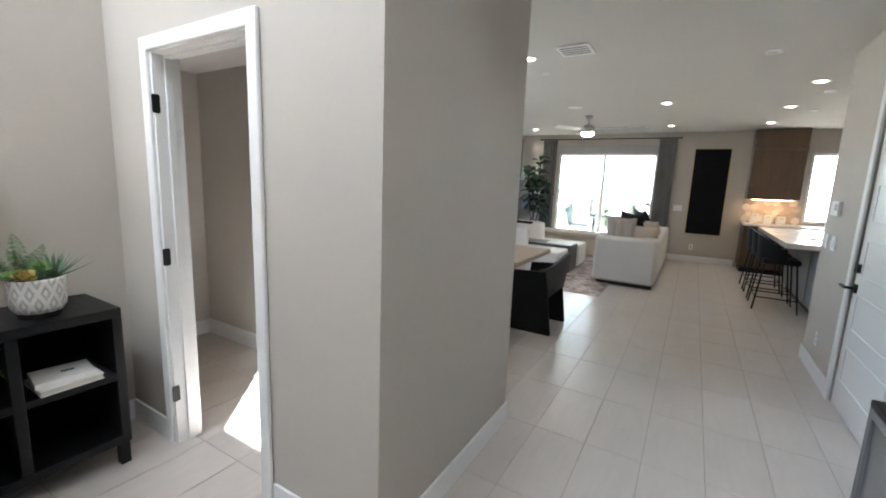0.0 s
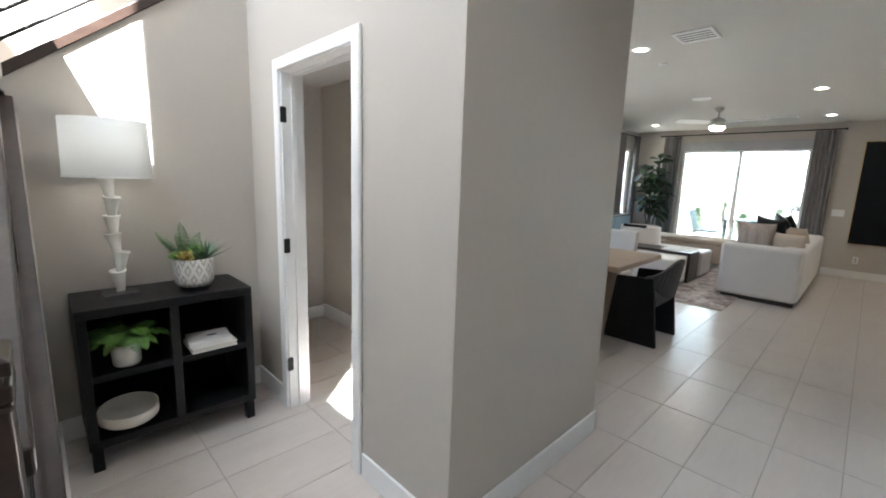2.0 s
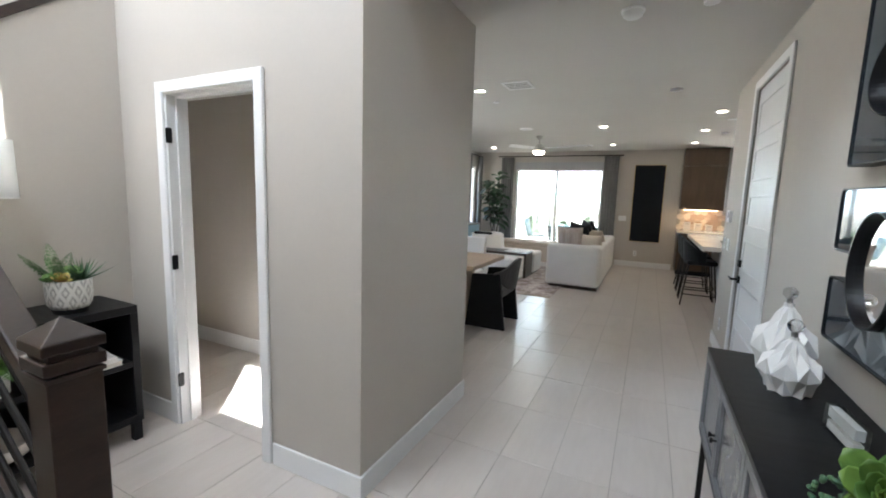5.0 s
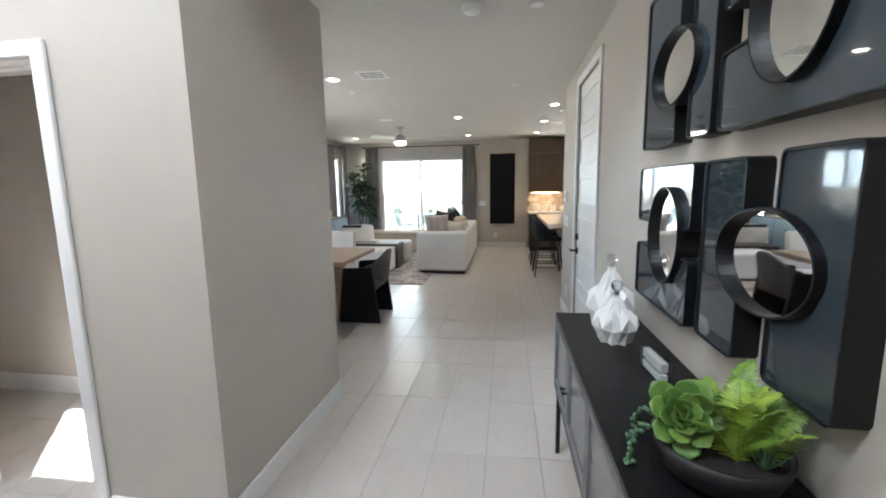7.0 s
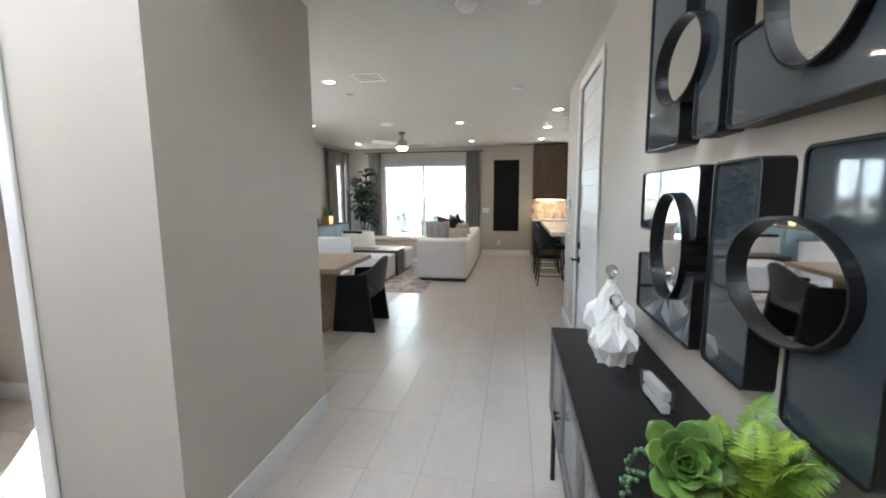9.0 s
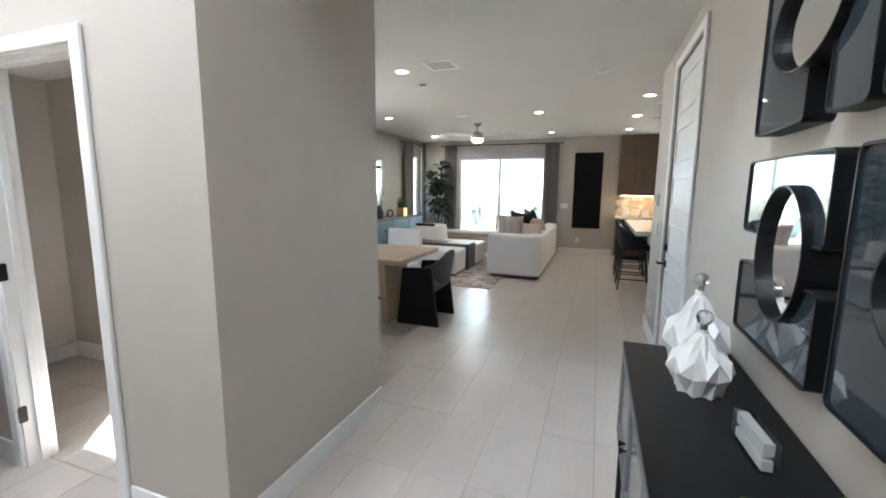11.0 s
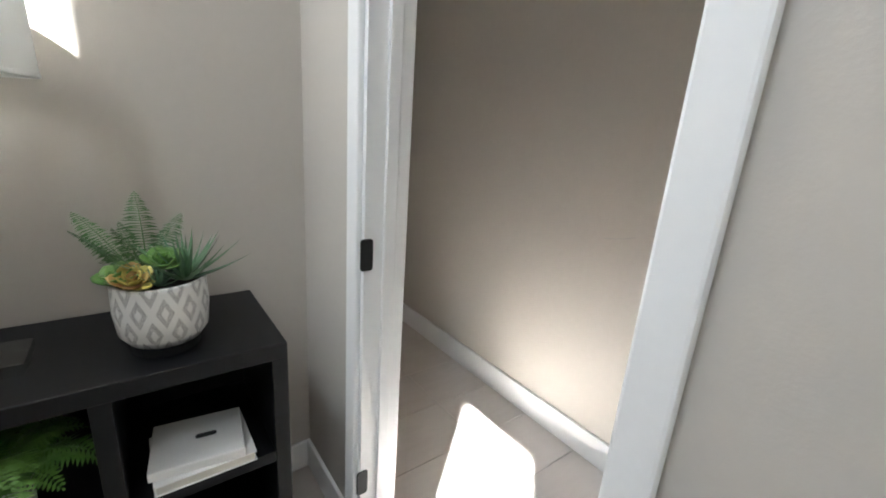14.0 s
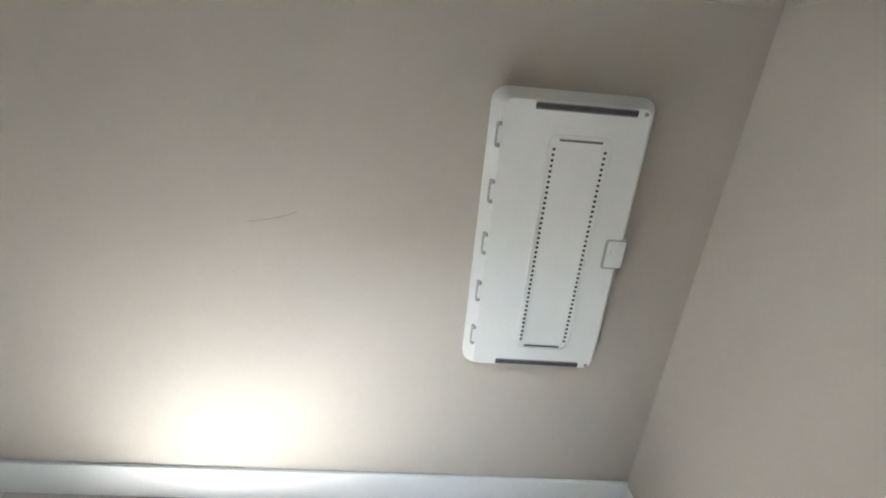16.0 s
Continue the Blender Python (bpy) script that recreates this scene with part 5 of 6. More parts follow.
for c_ in range(3):
    for r_ in range(2):
        y0 = -1.12 + c_ * 0.75
        d_ = part("drawer", boxes((0.20, 0.218, y0, y0 + 0.73, 0.13 + r_ * 0.355, 0.46 + r_ * 0.355)), M_BLUE, dr, bevel=0.004)
        part("pull", lathe([(0, 0), (0.014, 0), (0.018, 0.02), (0, 0.022)], 14), M_METAL, d_, m=pose(0.218, y0 + 0.365, 0.30 + r_ * 0.355, 0, 90, 0))
for y_ in (-1.05, 1.05):
    part("leg", boxes((-0.18, 0.16, y_ - 0.03, y_ + 0.03, 0, 0.10)), M_ESPRESSO, dr)
mi = thing("wall_mirror", (LX, 6.25, 1.53), "rectangular mirror in a thin silver frame", "mirror")
part("frame", band([(-0.47, -0.54), (0.47, -0.54), (0.47, 0.54), (-0.47, 0.54)], [(-0.44, -0.51), (0.44, -0.51), (0.44, 0.51), (-0.44, 0.51)], "x", 0.0, 0.03), M_NICKEL, mi, bevel=0.003)
part("glass", boxes((0.0, 0.012, -0.44, 0.44, -0.51, 0.51)), M_MIRROR, mi)
gp = thing("grass_planter", (LX + 0.26, 7.15, 0.87), "green grass in a square brass planter", "plant")
part("planter", boxes((-0.09, 0.09, -0.10, 0.10, 0, 0.18)), M_BRASS, gp, bevel=0.006)
gb = mesh_of("blade_of_grass", spike_mesh(0.24, 0.006, 0.2), M_FERN)
random.seed(31)
for k in range(60):
    piece("blade_of_grass", gb, gp, pose(random.uniform(-0.07, 0.07), random.uniform(-0.08, 0.08), 0.175, 0, -random.uniform(62, 92), random.uniform(0, 360)) @ Matrix.Diagonal((*[random.uniform(0.7, 1.1)] * 3, 1)))
sc = thing("dark_sculpture", (LX + 0.26, 6.60, 0.87), "black looped sculpture on the dresser", "ornament")
bm = bmesh.new()
for k in range(20):
    a_, b_ = 2 * math.pi * k / 20, 2 * math.pi * (k + 1) / 20
    rod((0, 0.13 * math.cos(a_), 0.085 + 0.07 * math.sin(a_)), (0, 0.13 * math.cos(b_), 0.085 + 0.07 * math.sin(b_)), 0.015, 8, bm)
part("loop", bm, M_BLACKPOT, sc, smooth=True)
lt = thing("dark_vase", (LX + 0.25, 6.15, 0.87), "tall black branch arrangement before the mirror", "vase")
part("vase", lathe([(0, 0), (0.07, 0), (0.09, 0.12), (0.05, 0.25), (0.045, 0.27), (0, 0.27)], 24), M_BLACKPOT, lt, smooth=True)
for k in range(9):
    a_ = k * 0.7
    part("twig", rod((0, 0, 0.26), (0.10 * math.cos(a_), 0.13 * math.sin(a_), 0.50 + 0.05 * (k % 3)), 0.008, 6), M_BLACKPOT, lt)

# ---- living room ----
rug = thing("area_rug", (-1.50, 6.2, 0.0), "cream rug with brown mottled pattern", "rug")
part("carpet", boxes((-1.35, 1.41, -1.40, 1.45, 0.0, 0.014)), M_RUG, rug, bevel=0.004)
part("fringe", boxes((-1.35, 1.41, -1.44, -1.40, 0.0, 0.008)), M_BEIGEFAB, rug)

sofa = thing("sectional_sofa", (0.10, 5.60, 0.0), "white linen sectional sofa with loose cushions", "sofa")
part("plinth", boxes((-0.40, 0.38, 0.05, 3.2, 0.0, 0.06)), M_ESPRESSO, sofa)
part("arm", boxes((-0.46, 0.40, -0.02, 0.24, 0.06, 0.74)), M_WHITEFAB, sofa, bevel=0.05, segs=4)
part("backrest", boxes((0.17, 0.42, 0.02, 2.75, 0.06, 0.74)), M_WHITEFAB, sofa, bevel=0.06, segs=4)
part("base", boxes((-0.44, 0.18, 0.23, 2.75, 0.06, 0.28)), M_WHITEFAB, sofa, bevel=0.02)
for k in range(2):
    part("seat_cushion", boxes((-0.46, 0.17, 0.25 + k * 1.0, 1.24 + k * 1.0, 0.28, 0.45)), M_WHITEFAB, sofa, bevel=0.05, segs=4)
part("return_base", boxes((-2.3, 0.18, 2.30, 3.10, 0.06, 0.40)), M_BEIGEFAB, sofa, bevel=0.03, segs=3)
part("return_cushion", boxes((-2.3, -0.46, 2.28, 2.9, 0.40, 0.50)), M_BEIGEFAB, sofa, bevel=0.04, segs=3)


def pillow(m_, w, h, d, material, label):
    p_ = thing("throw_pillow", m_, label, "pillow", "pillows on the sofa")
    bm = bmesh.new()
    n = 12
    g = {}
    for sd in (-1, 1):
        for i in range(n + 1):
            for j in range(n + 1):
                u, v_ = 2 * i / n - 1, 2 * j / n - 1
                if sd == 1 and (i in (0, n) or j in (0, n)):
                    g[sd, i, j] = g[-1, i, j]
                    continue
                edge = ((1 - u * u) * (1 - v_ * v_)) ** 0.45
                pinch = 1 - 0.07 * (1 - v_ * v_) * abs(u) ** 3 - 0.0
                pinch2 = 1 - 0.07 * (1 - u * u) * abs(v_) ** 3
                g[sd, i, j] = bm.verts.new((sd * d / 2 * edge, u * w / 2 * pinch, v_ * h / 2 * pinch2))
    for sd in (-1, 1):
        for i in range(n):
            for j in range(n):
                f = (g[sd, i, j], g[sd, i + 1, j], g[sd, i + 1, j + 1], g[sd, i, j + 1])
                bm.faces.new(f if sd == 1 else f[::-1])
    part("cushion", bm, material, p_, smooth=True)


pillow(pose(0.30, 6.05, 0.74, 0, -14, 62), 0.44, 0.34, 0.17, M_BEIGEFAB, "beige throw pillow on the white sofa")
pillow(pose(0.07, 6.28, 0.83, 6, -14, 45), 0.52, 0.52, 0.17, M_BLACKFAB, "black pointed throw pillow on the white sofa")
pillow(pose(-0.07, 6.10, 0.78, 0, -10, 85), 0.46, 0.48, 0.16, M_STRIPE, "striped brown throw pillow on the white sofa")
pillow(pose(0.17, 7.30, 0.78, 4, -16, 20), 0.50, 0.50, 0.17, M_STRIPE, "striped brown throw pillow on the white sofa")
pillow(pose(0.13, 6.95, 0.84, 10, -16, 20), 0.52, 0.52, 0.17, M_BLACKFAB, "black pointed throw pillow on the white sofa")
pillow(pose(0.10, 6.62, 0.79, 0, -16, 25), 0.46, 0.44, 0.17, M_WHITEFAB, "white throw pillow on the white sofa")
pillow(pose(0.16, 7.05, 0.83, -8, -16, 30), 0.52, 0.52, 0.17, M_BLACKFAB, "black pointed throw pillow on the white sofa")
pillow(pose(0.30, 6.72, 0.78, 0, -18, 50), 0.42, 0.36, 0.16, M_BEIGEFAB, "beige throw pillow on the white sofa")

ct = thing("coffee_table", (-1.36, 6.22, 0.014), "dark waterfall table bridging two white ottomans", "coffee table")
part("tabletop", boxes((-0.60, 0.55, -0.24, 0.24, 0.42, 0.46)), M_ESPRESSO, ct, bevel=0.004)
part("end_panel", boxes((0.51, 0.55, -0.24, 0.24, 0.0, 0.42)), M_ESPRESSO, ct, bevel=0.004)
part("end_panel", boxes((-0.60, -0.56, -0.24, 0.24, 0.0, 0.42)), M_ESPRESSO, ct, bevel=0.004)
for q_ in ((-1.26, 5.66), (-1.20, 6.80)):
    ot = thing("ottoman", (*q_, 0.014), "white upholstered cube ottoman beside the table", "ottoman", "ottomans round the coffee table")
    part("body", boxes((-0.42, 0.42, -0.30, 0.30, 0.03, 0.42)), M_WHITEFAB, ot, bevel=0.04, segs=4)
    part("plinth", boxes((-0.38, 0.38, -0.27, 0.27, 0.0, 0.04)), M_ESPRESSO, ot)
mg = thing("open_magazine", (-1.06, 6.25, 0.474), "glossy white open magazine on the table", "magazine")
part("leaves", prism([(-0.21, 0.006), (-0.02, 0.012), (0, 0.002), (0.02, 0.012), (0.21, 0.006), (0.21, 0.0), (-0.21, 0.0)], "y", -0.15, 0.15), M_PAPER, mg)
sw = thing("swivel_chair", (-1.95, 7.0, 0.014), "white barrel chair with a dark throw", "chair")
part("shell", lathe([(0.0, 0.10), (0.34, 0.10), (0.37, 0.30), (0.34, 0.70), (0.29, 0.72), (0.27, 0.46), (0, 0.45)], 36), M_WHITEFAB, sw, smooth=True)
part("foot", lathe([(0, 0), (0.28, 0), (0.28, 0.10), (0, 0.10)], 28), M_ESPRESSO, sw)
part("throw", boxes((-0.20, 0.20, -0.33, -0.24, 0.70, 0.75)), M_BLACKFAB, sw, bevel=0.02)

# fiddle leaf fig
random.seed(41)
fig = thing("fiddle_leaf_fig", (-2.32, 8.42, 0.0), "tall fiddle leaf fig tree in a black pot", "plant")
part("pot", lathe([(0, 0), (0.15, 0), (0.20, 0.32), (0.19, 0.34), (0.17, 0.30), (0, 0.28)], 28), M_BLACKPOT, fig, smooth=True)
stems = []
for k in range(4):
    a_ = k * 1.7 + 0.4
    top_ = Vector((0.20 * math.cos(a_), 0.20 * math.sin(a_), 1.55 + 0.18 * k))
    bm = bmesh.new()
    pts = [Vector((0.02 * math.cos(a_), 0.02 * math.sin(a_), 0.28)).lerp(top_, i / 8) + Vector((random.uniform(-0.015, 0.015), random.uniform(-0.015, 0.015), 0)) for i in range(9)]
    for p_, q_ in zip(pts, pts[1:]):
        rod(p_, q_, 0.014 - 0.004 * k / 4, 6, bm)
    part("stem", bm, M_ESPRESSO, fig)
    stems.append(pts)


def big_leaf():
    bm = bmesh.new()
    rows = []
    for i in range(9):
        t = i / 8
        ww = 0.085 * (math.sin(math.pi * (0.04 + 0.93 * t)) ** 0.7) * (0.72 + 0.5 * t)
        zc = -0.10 * t * t
        rows.append([bm.verts.new((0.25 * t, s_ * ww, zc + 0.22 * abs(s_) * ww + 0.006 * math.sin(5 * t + 2 * s_))) for s_ in (-1, -0.5, 0, 0.5, 1)])
    for a_, b_ in zip(rows, rows[1:]):
        for k in range(4):
            bm.faces.new((a_[k], a_[k + 1], b_[k + 1], b_[k]))
    return bm


lf = mesh_of("leaf", big_leaf(), M_DARKLEAF, True)
for pts in stems:
    for i in range(26):
        t = 0.44 + 0.56 * i / 25
        p_ = pts[min(7, int(t * 8))].lerp(pts[min(8, int(t * 8) + 1)], t * 8 % 1)
        piece("leaf", lf, fig, Matrix.Translation(p_) @ pose(0, 0, 0, random.uniform(-25, 25), random.uniform(-55, 20), i * 137.5 + random.uniform(-20, 20)) @ Matrix.Diagonal((*[random.uniform(0.75, 1.2)] * 3, 1)))


# curtains and rods
def curtain(m_, width, z0, z1, folds, label):
    c_ = thing("curtain", m_, label, "curtain", "grey curtains")
    n = folds * 10
    prof = [(width * i / n - width / 2, 0.035 * math.sin(2 * math.pi * folds * i / n) + 0.008 * math.sin(5.1 * i / 10)) for i in range(n + 1)]
    bm = bmesh.new()
    rows = []
    for k in range(5):
        z_ = z0 + (z1 - z0) * k / 4
        f = 1.0 - 0.18 * k / 4
        rows.append(([bm.verts.new((u, v_ * f, z_)) for u, v_ in prof], [bm.verts.new((u, v_ * f + 0.006, z_)) for u, v_ in prof]))
    for a_, b_ in zip(rows, rows[1:]):
        for s_ in (0, 1):
            for i in range(n):
                bm.faces.new((a_[s_][i], a_[s_][i + 1], b_[s_][i + 1], b_[s_][i]))
        for i in (0, n):
            bm.faces.new((a_[0][i], a_[1][i], b_[1][i], b_[0][i]))
    part("drape", bm, M_CURTAIN, c_, smooth=True)
    return c_


curtain(pose(-2.17, FY - 0.11, 0), 0.32, 0.02, 2.50, 5, "grey full-length curtain drawn open")
curtain(pose(0.29, FY - 0.11, 0), 0.32, 0.02, 2.50, 5, "grey full-length curtain drawn open")
curtain(pose(LX + 0.11, 7.86, 0, 0, 0, 90), 0.40, 0.02, 2.50, 5, "taupe full-length curtain drawn open")
curtain(pose(LX + 0.11, 8.72, 0, 0, 0, 90), 0.20, 0.02, 2.50, 3, "taupe full-length curtain drawn open")
for p_, q_ in (((-2.40, FY - 0.11, 2.52), (0.52, FY - 0.11, 2.52)), ((LX + 0.11, 7.55, 2.52), (LX + 0.11, 8.80, 2.52))):
    r_ = thing("curtain_rod", p_, "thin dark metal curtain rod", "curtain rod")
    d_ = Vector(q_) - Vector(p_)
    part("rod", rod((0, 0, 0), d_, 0.011), M_METAL, r_)
    for t in (0, 1):
        part("finial", lathe([(0, -0.02), (0.018, -0.012), (0.02, 0), (0.018, 0.012), (0, 0.02)], 12), M_METAL, r_, smooth=True, m=Matrix.Translation(d_ * t))
    for t in (0.05, 0.95):
        wall_dir = Vector((0, 0.11, 0)) if d_.x > 0.5 else Vector((-0.11, 0, 0))
        part("bracket", rod(d_ * t, d_ * t + wall_dir, 0.007), M_METAL, r_)
sh = thing("roller_shade", (-0.925, FY - 0.02, 2.22), "grey roller shade rolled up over the patio door", "shade")
part("cassette", boxes((-1.06, 1.06, -0.045, 0.015, -0.02, 0.16)), M_SHADEFAB, sh, bevel=0.006)

bb = thing("black_board", (1.095, FY, 1.447), "tall black board in a thin gold frame", "wall art")
part("panel", boxes((-0.305, 0.305, -0.022, 0.0, -0.855, 0.855)), M_CHALK, bb)
part("frame", band([(-0.315, -0.865), (0.315, -0.865), (0.315, 0.865), (-0.315, 0.865)], [(-0.304, -0.854), (0.304, -0.854), (0.304, 0.854), (-0.304, 0.854)], "y", -0.030, 0.0), M_GOLD, bb)

# ---- kitchen ----
cab = thing("hood_cabinet", (2.11, FY, 0), "walnut hood cabinet reaching the ceiling", "cabinet")
part("body", boxes((-0.39, 0.39, -0.36, 0.0, 1.36, 2.62)), M_CABINET, cab, bevel=0.003)
part("upper_panel", boxes((-0.385, 0.385, -0.376, -0.36, 2.28, 2.60)), M_CABINET, cab, bevel=0.003)
part("lower_panel", boxes((-0.385, 0.385, -0.370, -0.36, 1.37, 2.25)), M_CABINET, cab, bevel=0.003)
part("ledge", boxes((-0.40, 0.40, -0.385, 0.0, 2.255, 2.275)), M_CABINET, cab, bevel=0.003)
part("led_strip", boxes((-0.30, 0.30, -0.30, -0.26, 1.345, 1.358)), M_LED, cab, "glowing warm light strip")
ul = new("hood_light", bpy.data.lights.new("hood_light", "AREA"))
ul.data.shape, ul.data.size, ul.data.size_y, ul.data.energy, ul.data.color = "RECTANGLE", 0.6, 0.08, 0.10, (1.0, 0.66, 0.34)
ul.matrix_world = look((2.11, FY - 0.24, 1.335), (2.11, FY - 0.20, 0.5))
base = thing("base_cabinet", (2.75, FY, 0), "dark walnut base cabinet under a white worktop", "cabinet")
part("body", boxes((-1.03, 1.25, -0.60, 0, 0.10, 0.875)), M_CABINET, base, bevel=0.003)
part("toe_kick", boxes((-1.0, 1.22, -0.54, 0, 0.0, 0.10)), M_BLACKWOOD, base)
for k in range(4):
    d_ = part("door", boxes((-1.02 + k * 0.565, -0.465 + k * 0.565, -0.62, -0.60, 0.12, 0.865)), M_CABINET, base, bevel=0.003)
    part("handle", rod((-0.50 + k * 0.565, -0.65, 0.62), (-0.50 + k * 0.565, -0.65, 0.80), 0.006), M_METAL, d_)
wt_ = thing("worktop", (2.75, FY, 0.875), "white quartz worktop along the far wall", "worktop")
part("slab", boxes((-1.05, 1.25, -0.63, 0, 0, 0.035)), M_QUARTZ, wt_, bevel=0.003)
splash = tagged(part("backsplash", boxes((1.70, 2.62, FY - 0.008, FY - 0.001, 0.911, 1.358)), M_GROUT), "patterned cream and brown hexagon tile backsplash", "backsplash", kind="structure")
hexm = mesh_of("tile", prism([(0.072 * math.cos(math.pi / 6 + math.pi / 3 * i), 0.072 * math.sin(math.pi / 6 + math.pi / 3 * i)) for i in range(6)], "y", -0.006, 0.0), M_SPLASH)
for r_ in range(4):
    for c_ in range(7 - r_ % 2):
        piece("tile", hexm, splash, Matrix.Translation((1.765 + c_ * 0.128 + (r_ % 2) * 0.064, FY - 0.008, 0.978 + r_ * 0.110)))
for k in range(3):
    cn = thing("canister", (1.90 + 0.20 * k, FY - 0.16, 0.91), "white square canister with dark lettering bar", "canister", "canisters on the worktop")
    part("body", boxes((-0.062, 0.062, -0.062, 0.062, 0, 0.19 - 0.02 * k)), M_WHITECER, cn, bevel=0.012, segs=3)
    part("lid", boxes((-0.058, 0.058, -0.058, 0.058, 0.19 - 0.02 * k, 0.215 - 0.02 * k)), M_OAK, cn, bevel=0.006)
    part("label_bar", boxes((-0.03, 0.03, -0.0640, -0.062, 0.14 - 0.02 * k, 0.15 - 0.02 * k)), M_GREYPLASTIC, cn)

isl = thing("kitchen_island", (2.75, 6.15, 0), "kitchen island with the shade on its body coloured grey", "island")
# body and side panels take their shade from the grey colour
part("body", boxes((-0.52, 0.75, -1.20, 1.15, 0.09, 0.875)), M_ISLAND, isl, bevel=0.003)
part("toe_kick", boxes((-0.48, 0.70, -1.15, 1.10, 0.0, 0.09)), M_BLACKWOOD, isl)
for k in range(3):
    part("side_panel", boxes((-0.532, -0.52, -1.18 + k * 0.78, -0.44 + k * 0.78, 0.11, 0.86)), M_ISLAND, isl, bevel=0.003)
it_ = thing("island_worktop", (2.75, 6.15, 0.875), "thick white quartz island worktop", "worktop")
part("slab", boxes((-0.93, 0.80, -1.25, 1.20, 0, 0.06)), M_QUARTZ, it_, bevel=0.004)
bp_ = thing("potted_herb", (2.42, 5.75, 0.935), "black pot with a small green plant on the island", "plant")
part("pot", lathe([(0, 0), (0.10, 0), (0.12, 0.16), (0.11, 0.16), (0.10, 0.13), (0, 0.13)], 24), M_BLACKPOT, bp_, smooth=True)
rosette(bp_, sp, (0, 0, 0.14), 24, 85, 25, 1.2, 1.8, "spike_leaf")
tr_ = thing("serving_tray", (2.30, 5.75, 0.935 - 0.0), "flat black tray on the island", "tray")
part("tray", boxes((-0.16, 0.34, -0.16, 0.16, 0.0, 0.012)), M_BLACKPOT, tr_, bevel=0.004)
bp_.location.z += 0.012


def stool(x, y):
    s_ = thing("bar_stool", Matrix.Translation((x, y, 0)), "black bucket bar stool on thin metal legs", "stool", "stools at the island")
    part("seat", boxes((-0.19, 0.20, -0.21, 0.21, 0.60, 0.67)), M_BLACKFAB, s_, bevel=0.03, segs=3)
    bm = bmesh.new()
    n, rows = 16, []
    for i in range(n + 1):
        a = radians(75 + 210 * i / n)
        cx_, cy_ = 0.22 * math.cos(a), 0.235 * math.sin(a)
        hi = 0.80 + 0.16 * max(0, -math.cos(a))
        rows.append([bm.verts.new(p) for p in ((cx_, cy_, 0.61), (cx_ * 1.08 - 0.02, cy_ * 1.04, hi), (cx_ * 0.94 - 0.02, cy_ * 0.92, hi), (cx_ * 0.88, cy_ * 0.88, 0.61))])
    for a_, b_ in zip(rows, rows[1:]):
        for k in range(4):
            bm.faces.new((a_[k], a_[(k + 1) % 4], b_[(k + 1) % 4], b_[k]))
    bm.faces.new(rows[0])
    bm.faces.new(rows[-1][::-1])
    part("backrest", bm, M_BLACKFAB, s_, bevel=0.008)
    feet = {}
    for sx_ in (-1, 1):
        for sy_ in (-1, 1):
            feet[sx_, sy_] = (Vector((sx_ * 0.23, sy_ * 0.22, 0)), Vector((sx_ * 0.16, sy_ * 0.17, 0.61)))
            part("leg", rod(*feet[sx_, sy_], 0.010, 8), M_METAL, s_)
    for a_, b_ in (((-1, -1), (1, -1)), ((1, -1), (1, 1)), ((1, 1), (-1, 1)), ((-1, 1), (-1, -1))):
        pa, pb = (feet[k][0].lerp(feet[k][1], 0.27) for k in (a_, b_))
        part("rung", rod(pa, pb, 0.008, 8), M_METAL, s_)
    return s_


st1 = stool(1.90, 5.68)
copy_thing(st1, pose(1.90, 6.30, 0))
copy_thing(st1, pose(1.90, 6.95, 0))

# ---- patio ----
structure("patio", boxes((-6, 6, FY + 0.14, 14.0, -0.16, -0.02)), M_CONCRETE, "pale concrete patio behind the house", "patio")
structure("garden_wall", boxes((-16, 16, 17.0, 17.2, -0.16, 1.30)), M_BLOCKWALL, "pale block wall at the end of the garden", "wall")
structure("roof_patio", boxes((-6, 6, FY + 0.14, 11.9, 2.78, 2.98)), M_CEIL, "pale ceiling of the covered patio", "roof")
for x_ in (-5.8, 5.6):
    structure("post_patio", boxes((x_, x_ + 0.3, 11.55, 11.85, -0.02, 2.78)), M_WALL, "greige stucco post carrying the patio roof", "post", 0.01)
pf = thing("patio_fan", (-0.28, 10.6, 2.78), "white outdoor ceiling fan under the patio roof", "ceiling fan")
part("rod", rod((0, 0, -0.34), (0, 0, 0), 0.016), M_NICKEL, pf)
part("motor", lathe([(0, -0.30), (0.09, -0.32), (0.12, -0.38), (0.10, -0.43), (0, -0.44)], 28), M_TRIM, pf, smooth=True)
pblade = mesh_of("blade", prism([(0.10, -0.05), (0.62, -0.07), (0.66, 0.0), (0.62, 0.065), (0.10, 0.05)], "z", -0.005, 0.005), M_TRIM)
for a_ in (8, 128, 248):
    piece("blade", pblade, pf, pose(0, 0, -0.38, 0, 0, a_) @ pose(0, 0, 0, 12, 0, 0))
pt_ = thing("patio_table", (-0.75, 11.2, -0.02), "teal metal patio table", "table")
part("tabletop", boxes((-0.75, 0.75, -0.45, 0.45, 0.70, 0.74)), M_PATIO, pt_, bevel=0.004)
for sx_ in (-1, 1):
    for sy_ in (-1, 1):
        part("leg", boxes((sx_ * 0.66 - 0.03, sx_ * 0.66 + 0.03, sy_ * 0.38 - 0.03, sy_ * 0.38 + 0.03, 0, 0.70)), M_PATIO, pt_)
ln = thing("lantern", (-0.15, 11.0, 0.72), "white metal lantern on the patio table", "lantern")
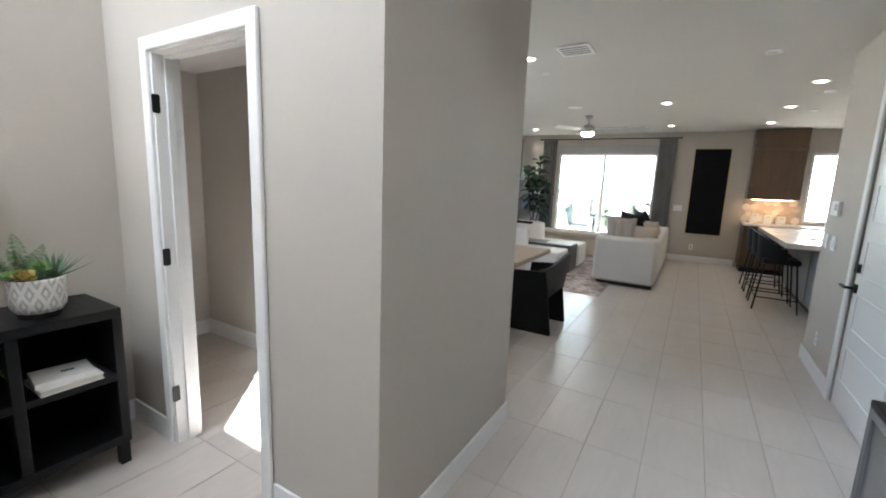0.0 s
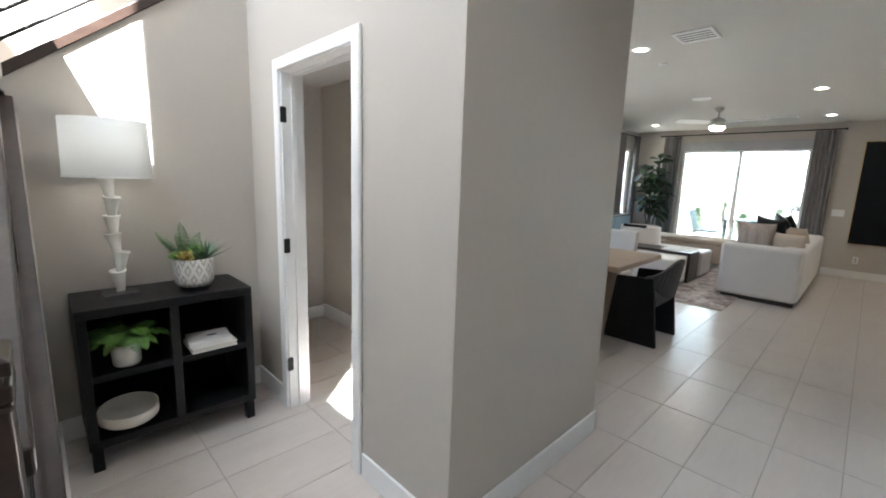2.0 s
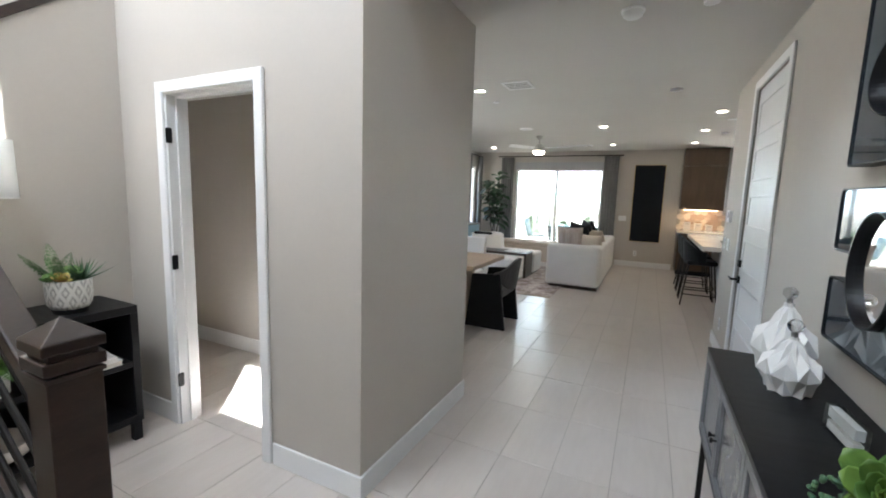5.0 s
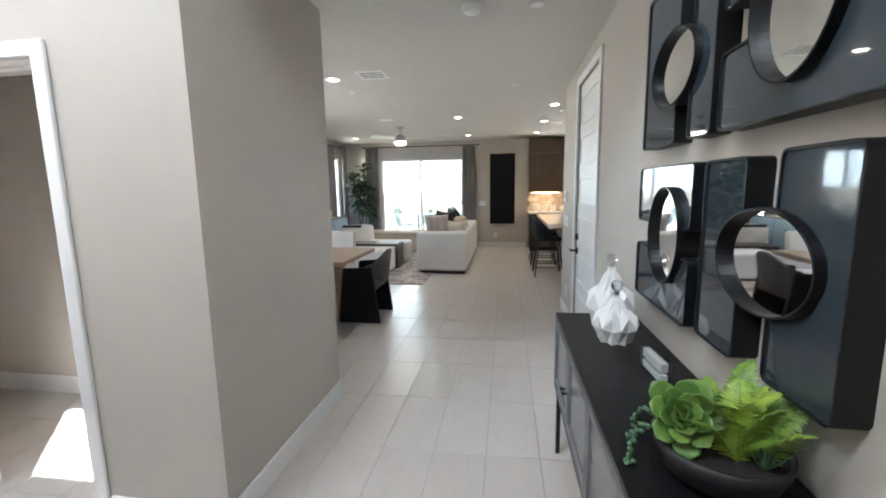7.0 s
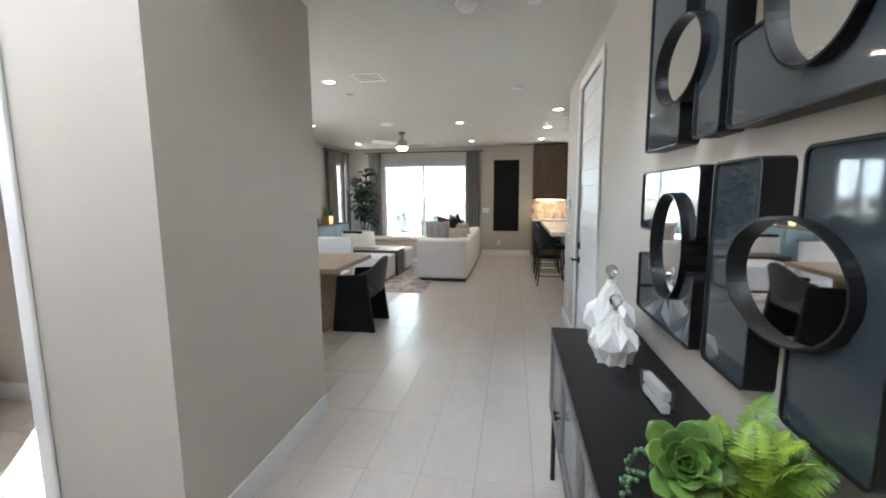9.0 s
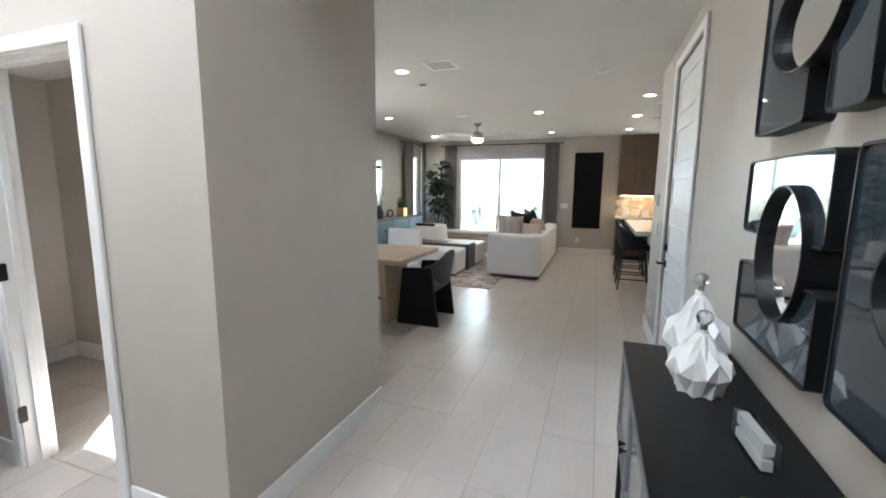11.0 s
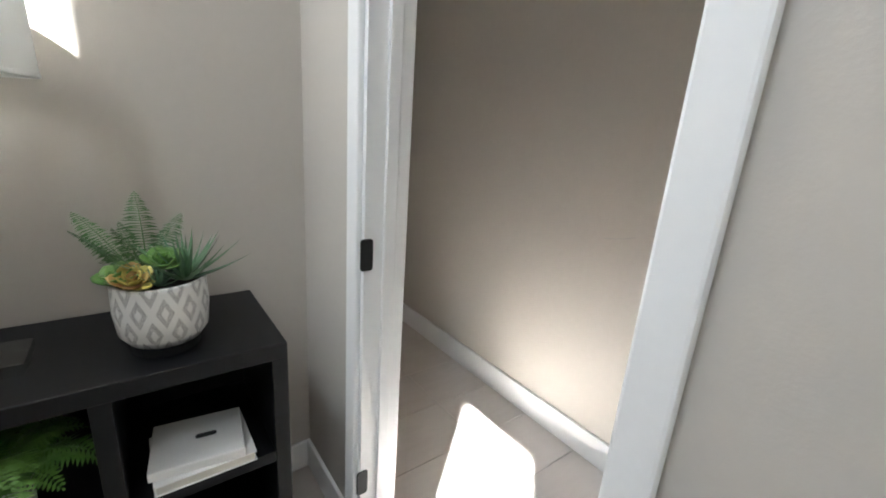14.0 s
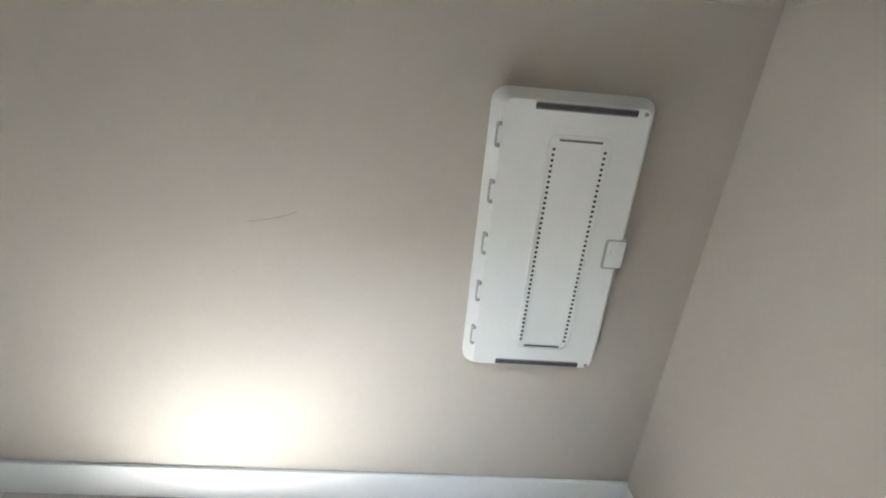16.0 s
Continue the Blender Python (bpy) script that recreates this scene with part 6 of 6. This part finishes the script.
for sx_ in (-1, 1):
    for sy_ in (-1, 1):
        part("post", boxes((sx_ * 0.08 - 0.01, sx_ * 0.08 + 0.01, sy_ * 0.08 - 0.01, sy_ * 0.08 + 0.01, 0.02, 0.30)), M_NICKEL, ln)
part("base", boxes((-0.10, 0.10, -0.10, 0.10, 0, 0.02)), M_NICKEL, ln)
part("roof", lathe([(0.14, 0.30), (0.04, 0.38), (0.02, 0.42), (0, 0.42)], 4), M_NICKEL, ln)


def patio_chair(m_):
    c_ = thing("patio_chair", m_, "teal metal patio chair", "chair", "patio chairs")
    part("seat", boxes((-0.24, 0.24, -0.24, 0.24, 0.40, 0.44)), M_PATIO, c_, bevel=0.01)
    part("backrest", prism([(-0.24, 0.44), (-0.21, 0.44), (-0.33, 0.90), (-0.36, 0.90)], "y", -0.23, 0.23), M_PATIO, c_, bevel=0.01)
    for sx_ in (-1, 1):
        for sy_ in (-1, 1):
            part("leg", rod((sx_ * 0.20, sy_ * 0.20, 0), (sx_ * 0.19, sy_ * 0.19, 0.40), 0.014, 8), M_PATIO, c_)
    return c_


pc = patio_chair(pose(-1.85, 11.0, -0.02, 0, 0, 0))
copy_thing(pc, pose(0.45, 11.4, -0.02, 0, 0, 180))


def shrub(x, y, h, r, seed):
    random.seed(seed)
    s_ = thing("garden_shrub", (x, y, -0.16), "pale green garden shrub against the wall", "shrub", "garden shrubs")
    part("trunk", rod((0, 0, 0), (0.02, 0, h * 0.5), 0.025, 7), M_ESPRESSO, s_)
    bm = bmesh.new()
    for k in range(420):
        a, u = random.uniform(0, 6.283), random.random()
        z_ = h * (0.15 + 0.85 * u)
        rr_ = r * math.sqrt(random.random()) * (1.15 - u) * (0.7 + 0.5 * math.sin(a * 3 + seed))
        c_ = Vector((rr_ * math.cos(a), rr_ * math.sin(a), z_))
        d_ = Vector((random.uniform(-1, 1), random.uniform(-1, 1), random.uniform(-0.3, 1))).normalized() * 0.07
        e_ = d_.orthogonal().normalized() * 0.028
        bm.faces.new([bm.verts.new(p_) for p_ in (c_, c_ + d_ * 0.5 + e_, c_ + d_, c_ + d_ * 0.5 - e_)])
    part("foliage", bm, M_SHRUB, s_)


for k, (x_, h_) in enumerate(((-4.2, 1.2), (-3.3, 0.9), (-2.6, 2.3), (-1.9, 0.8), (-1.0, 1.0), (-0.2, 0.8), (0.4, 1.9), (1.2, 0.9), (2.0, 1.1))):
    shrub(x_, 15.6 + 0.3 * (k % 3), h_, 0.55, 60 + k)

# ---- floor tiles ----
TW, TL, GAP = 0.30, 0.60, 0.0038
tile_bm = bmesh.new()
box(tile_bm, -TW / 2 + GAP / 2, TW / 2 - GAP / 2, -TL / 2 + GAP / 2, TL / 2 - GAP / 2, -0.010, 0.0)
bmesh.ops.bevel(tile_bm, geom=[e for e in tile_bm.edges if all(v.co.z > -0.001 for v in e.verts)], offset=0.0012, segments=1, affect="EDGES")
tile_me = mesh_of("tile", tile_bm, M_TILE)
floor_ob = bpy.data.objects["floor"]
rest = bmesh.new()
random.seed(77)
near = 0
for i in range(-11, 17):
    for k in range(-6, 15):
        cx_, cy_ = 0.19 + (i + 0.5) * TW, 0.69 + (k + 0.5) * TL
        x_lo = OX if cy_ < 1.3 else LX
        x_hi = HX if cy_ < 3.7 else RX
        if cx_ + TW / 2 < x_lo or cx_ - TW / 2 > x_hi or cy_ + TL / 2 < FRONT or cy_ - TL / 2 > FY:
            continue
        dz = random.uniform(-0.0004, 0.0002)
        if -2.0 < cx_ < 2.0 and -1.6 < cy_ < 8.0 and near < 295:
            near += 1
            piece("tile", tile_me, floor_ob, Matrix.Translation((cx_, cy_, dz)))
        else:
            box(rest, cx_ - TW / 2 + GAP / 2, cx_ + TW / 2 - GAP / 2, cy_ - TL / 2 + GAP / 2, cy_ + TL / 2 - GAP / 2, -0.010, dz)
far_tiles = part("far_tiles", rest, M_TILE, floor_ob)
tagged(far_tiles, kind="stuff")
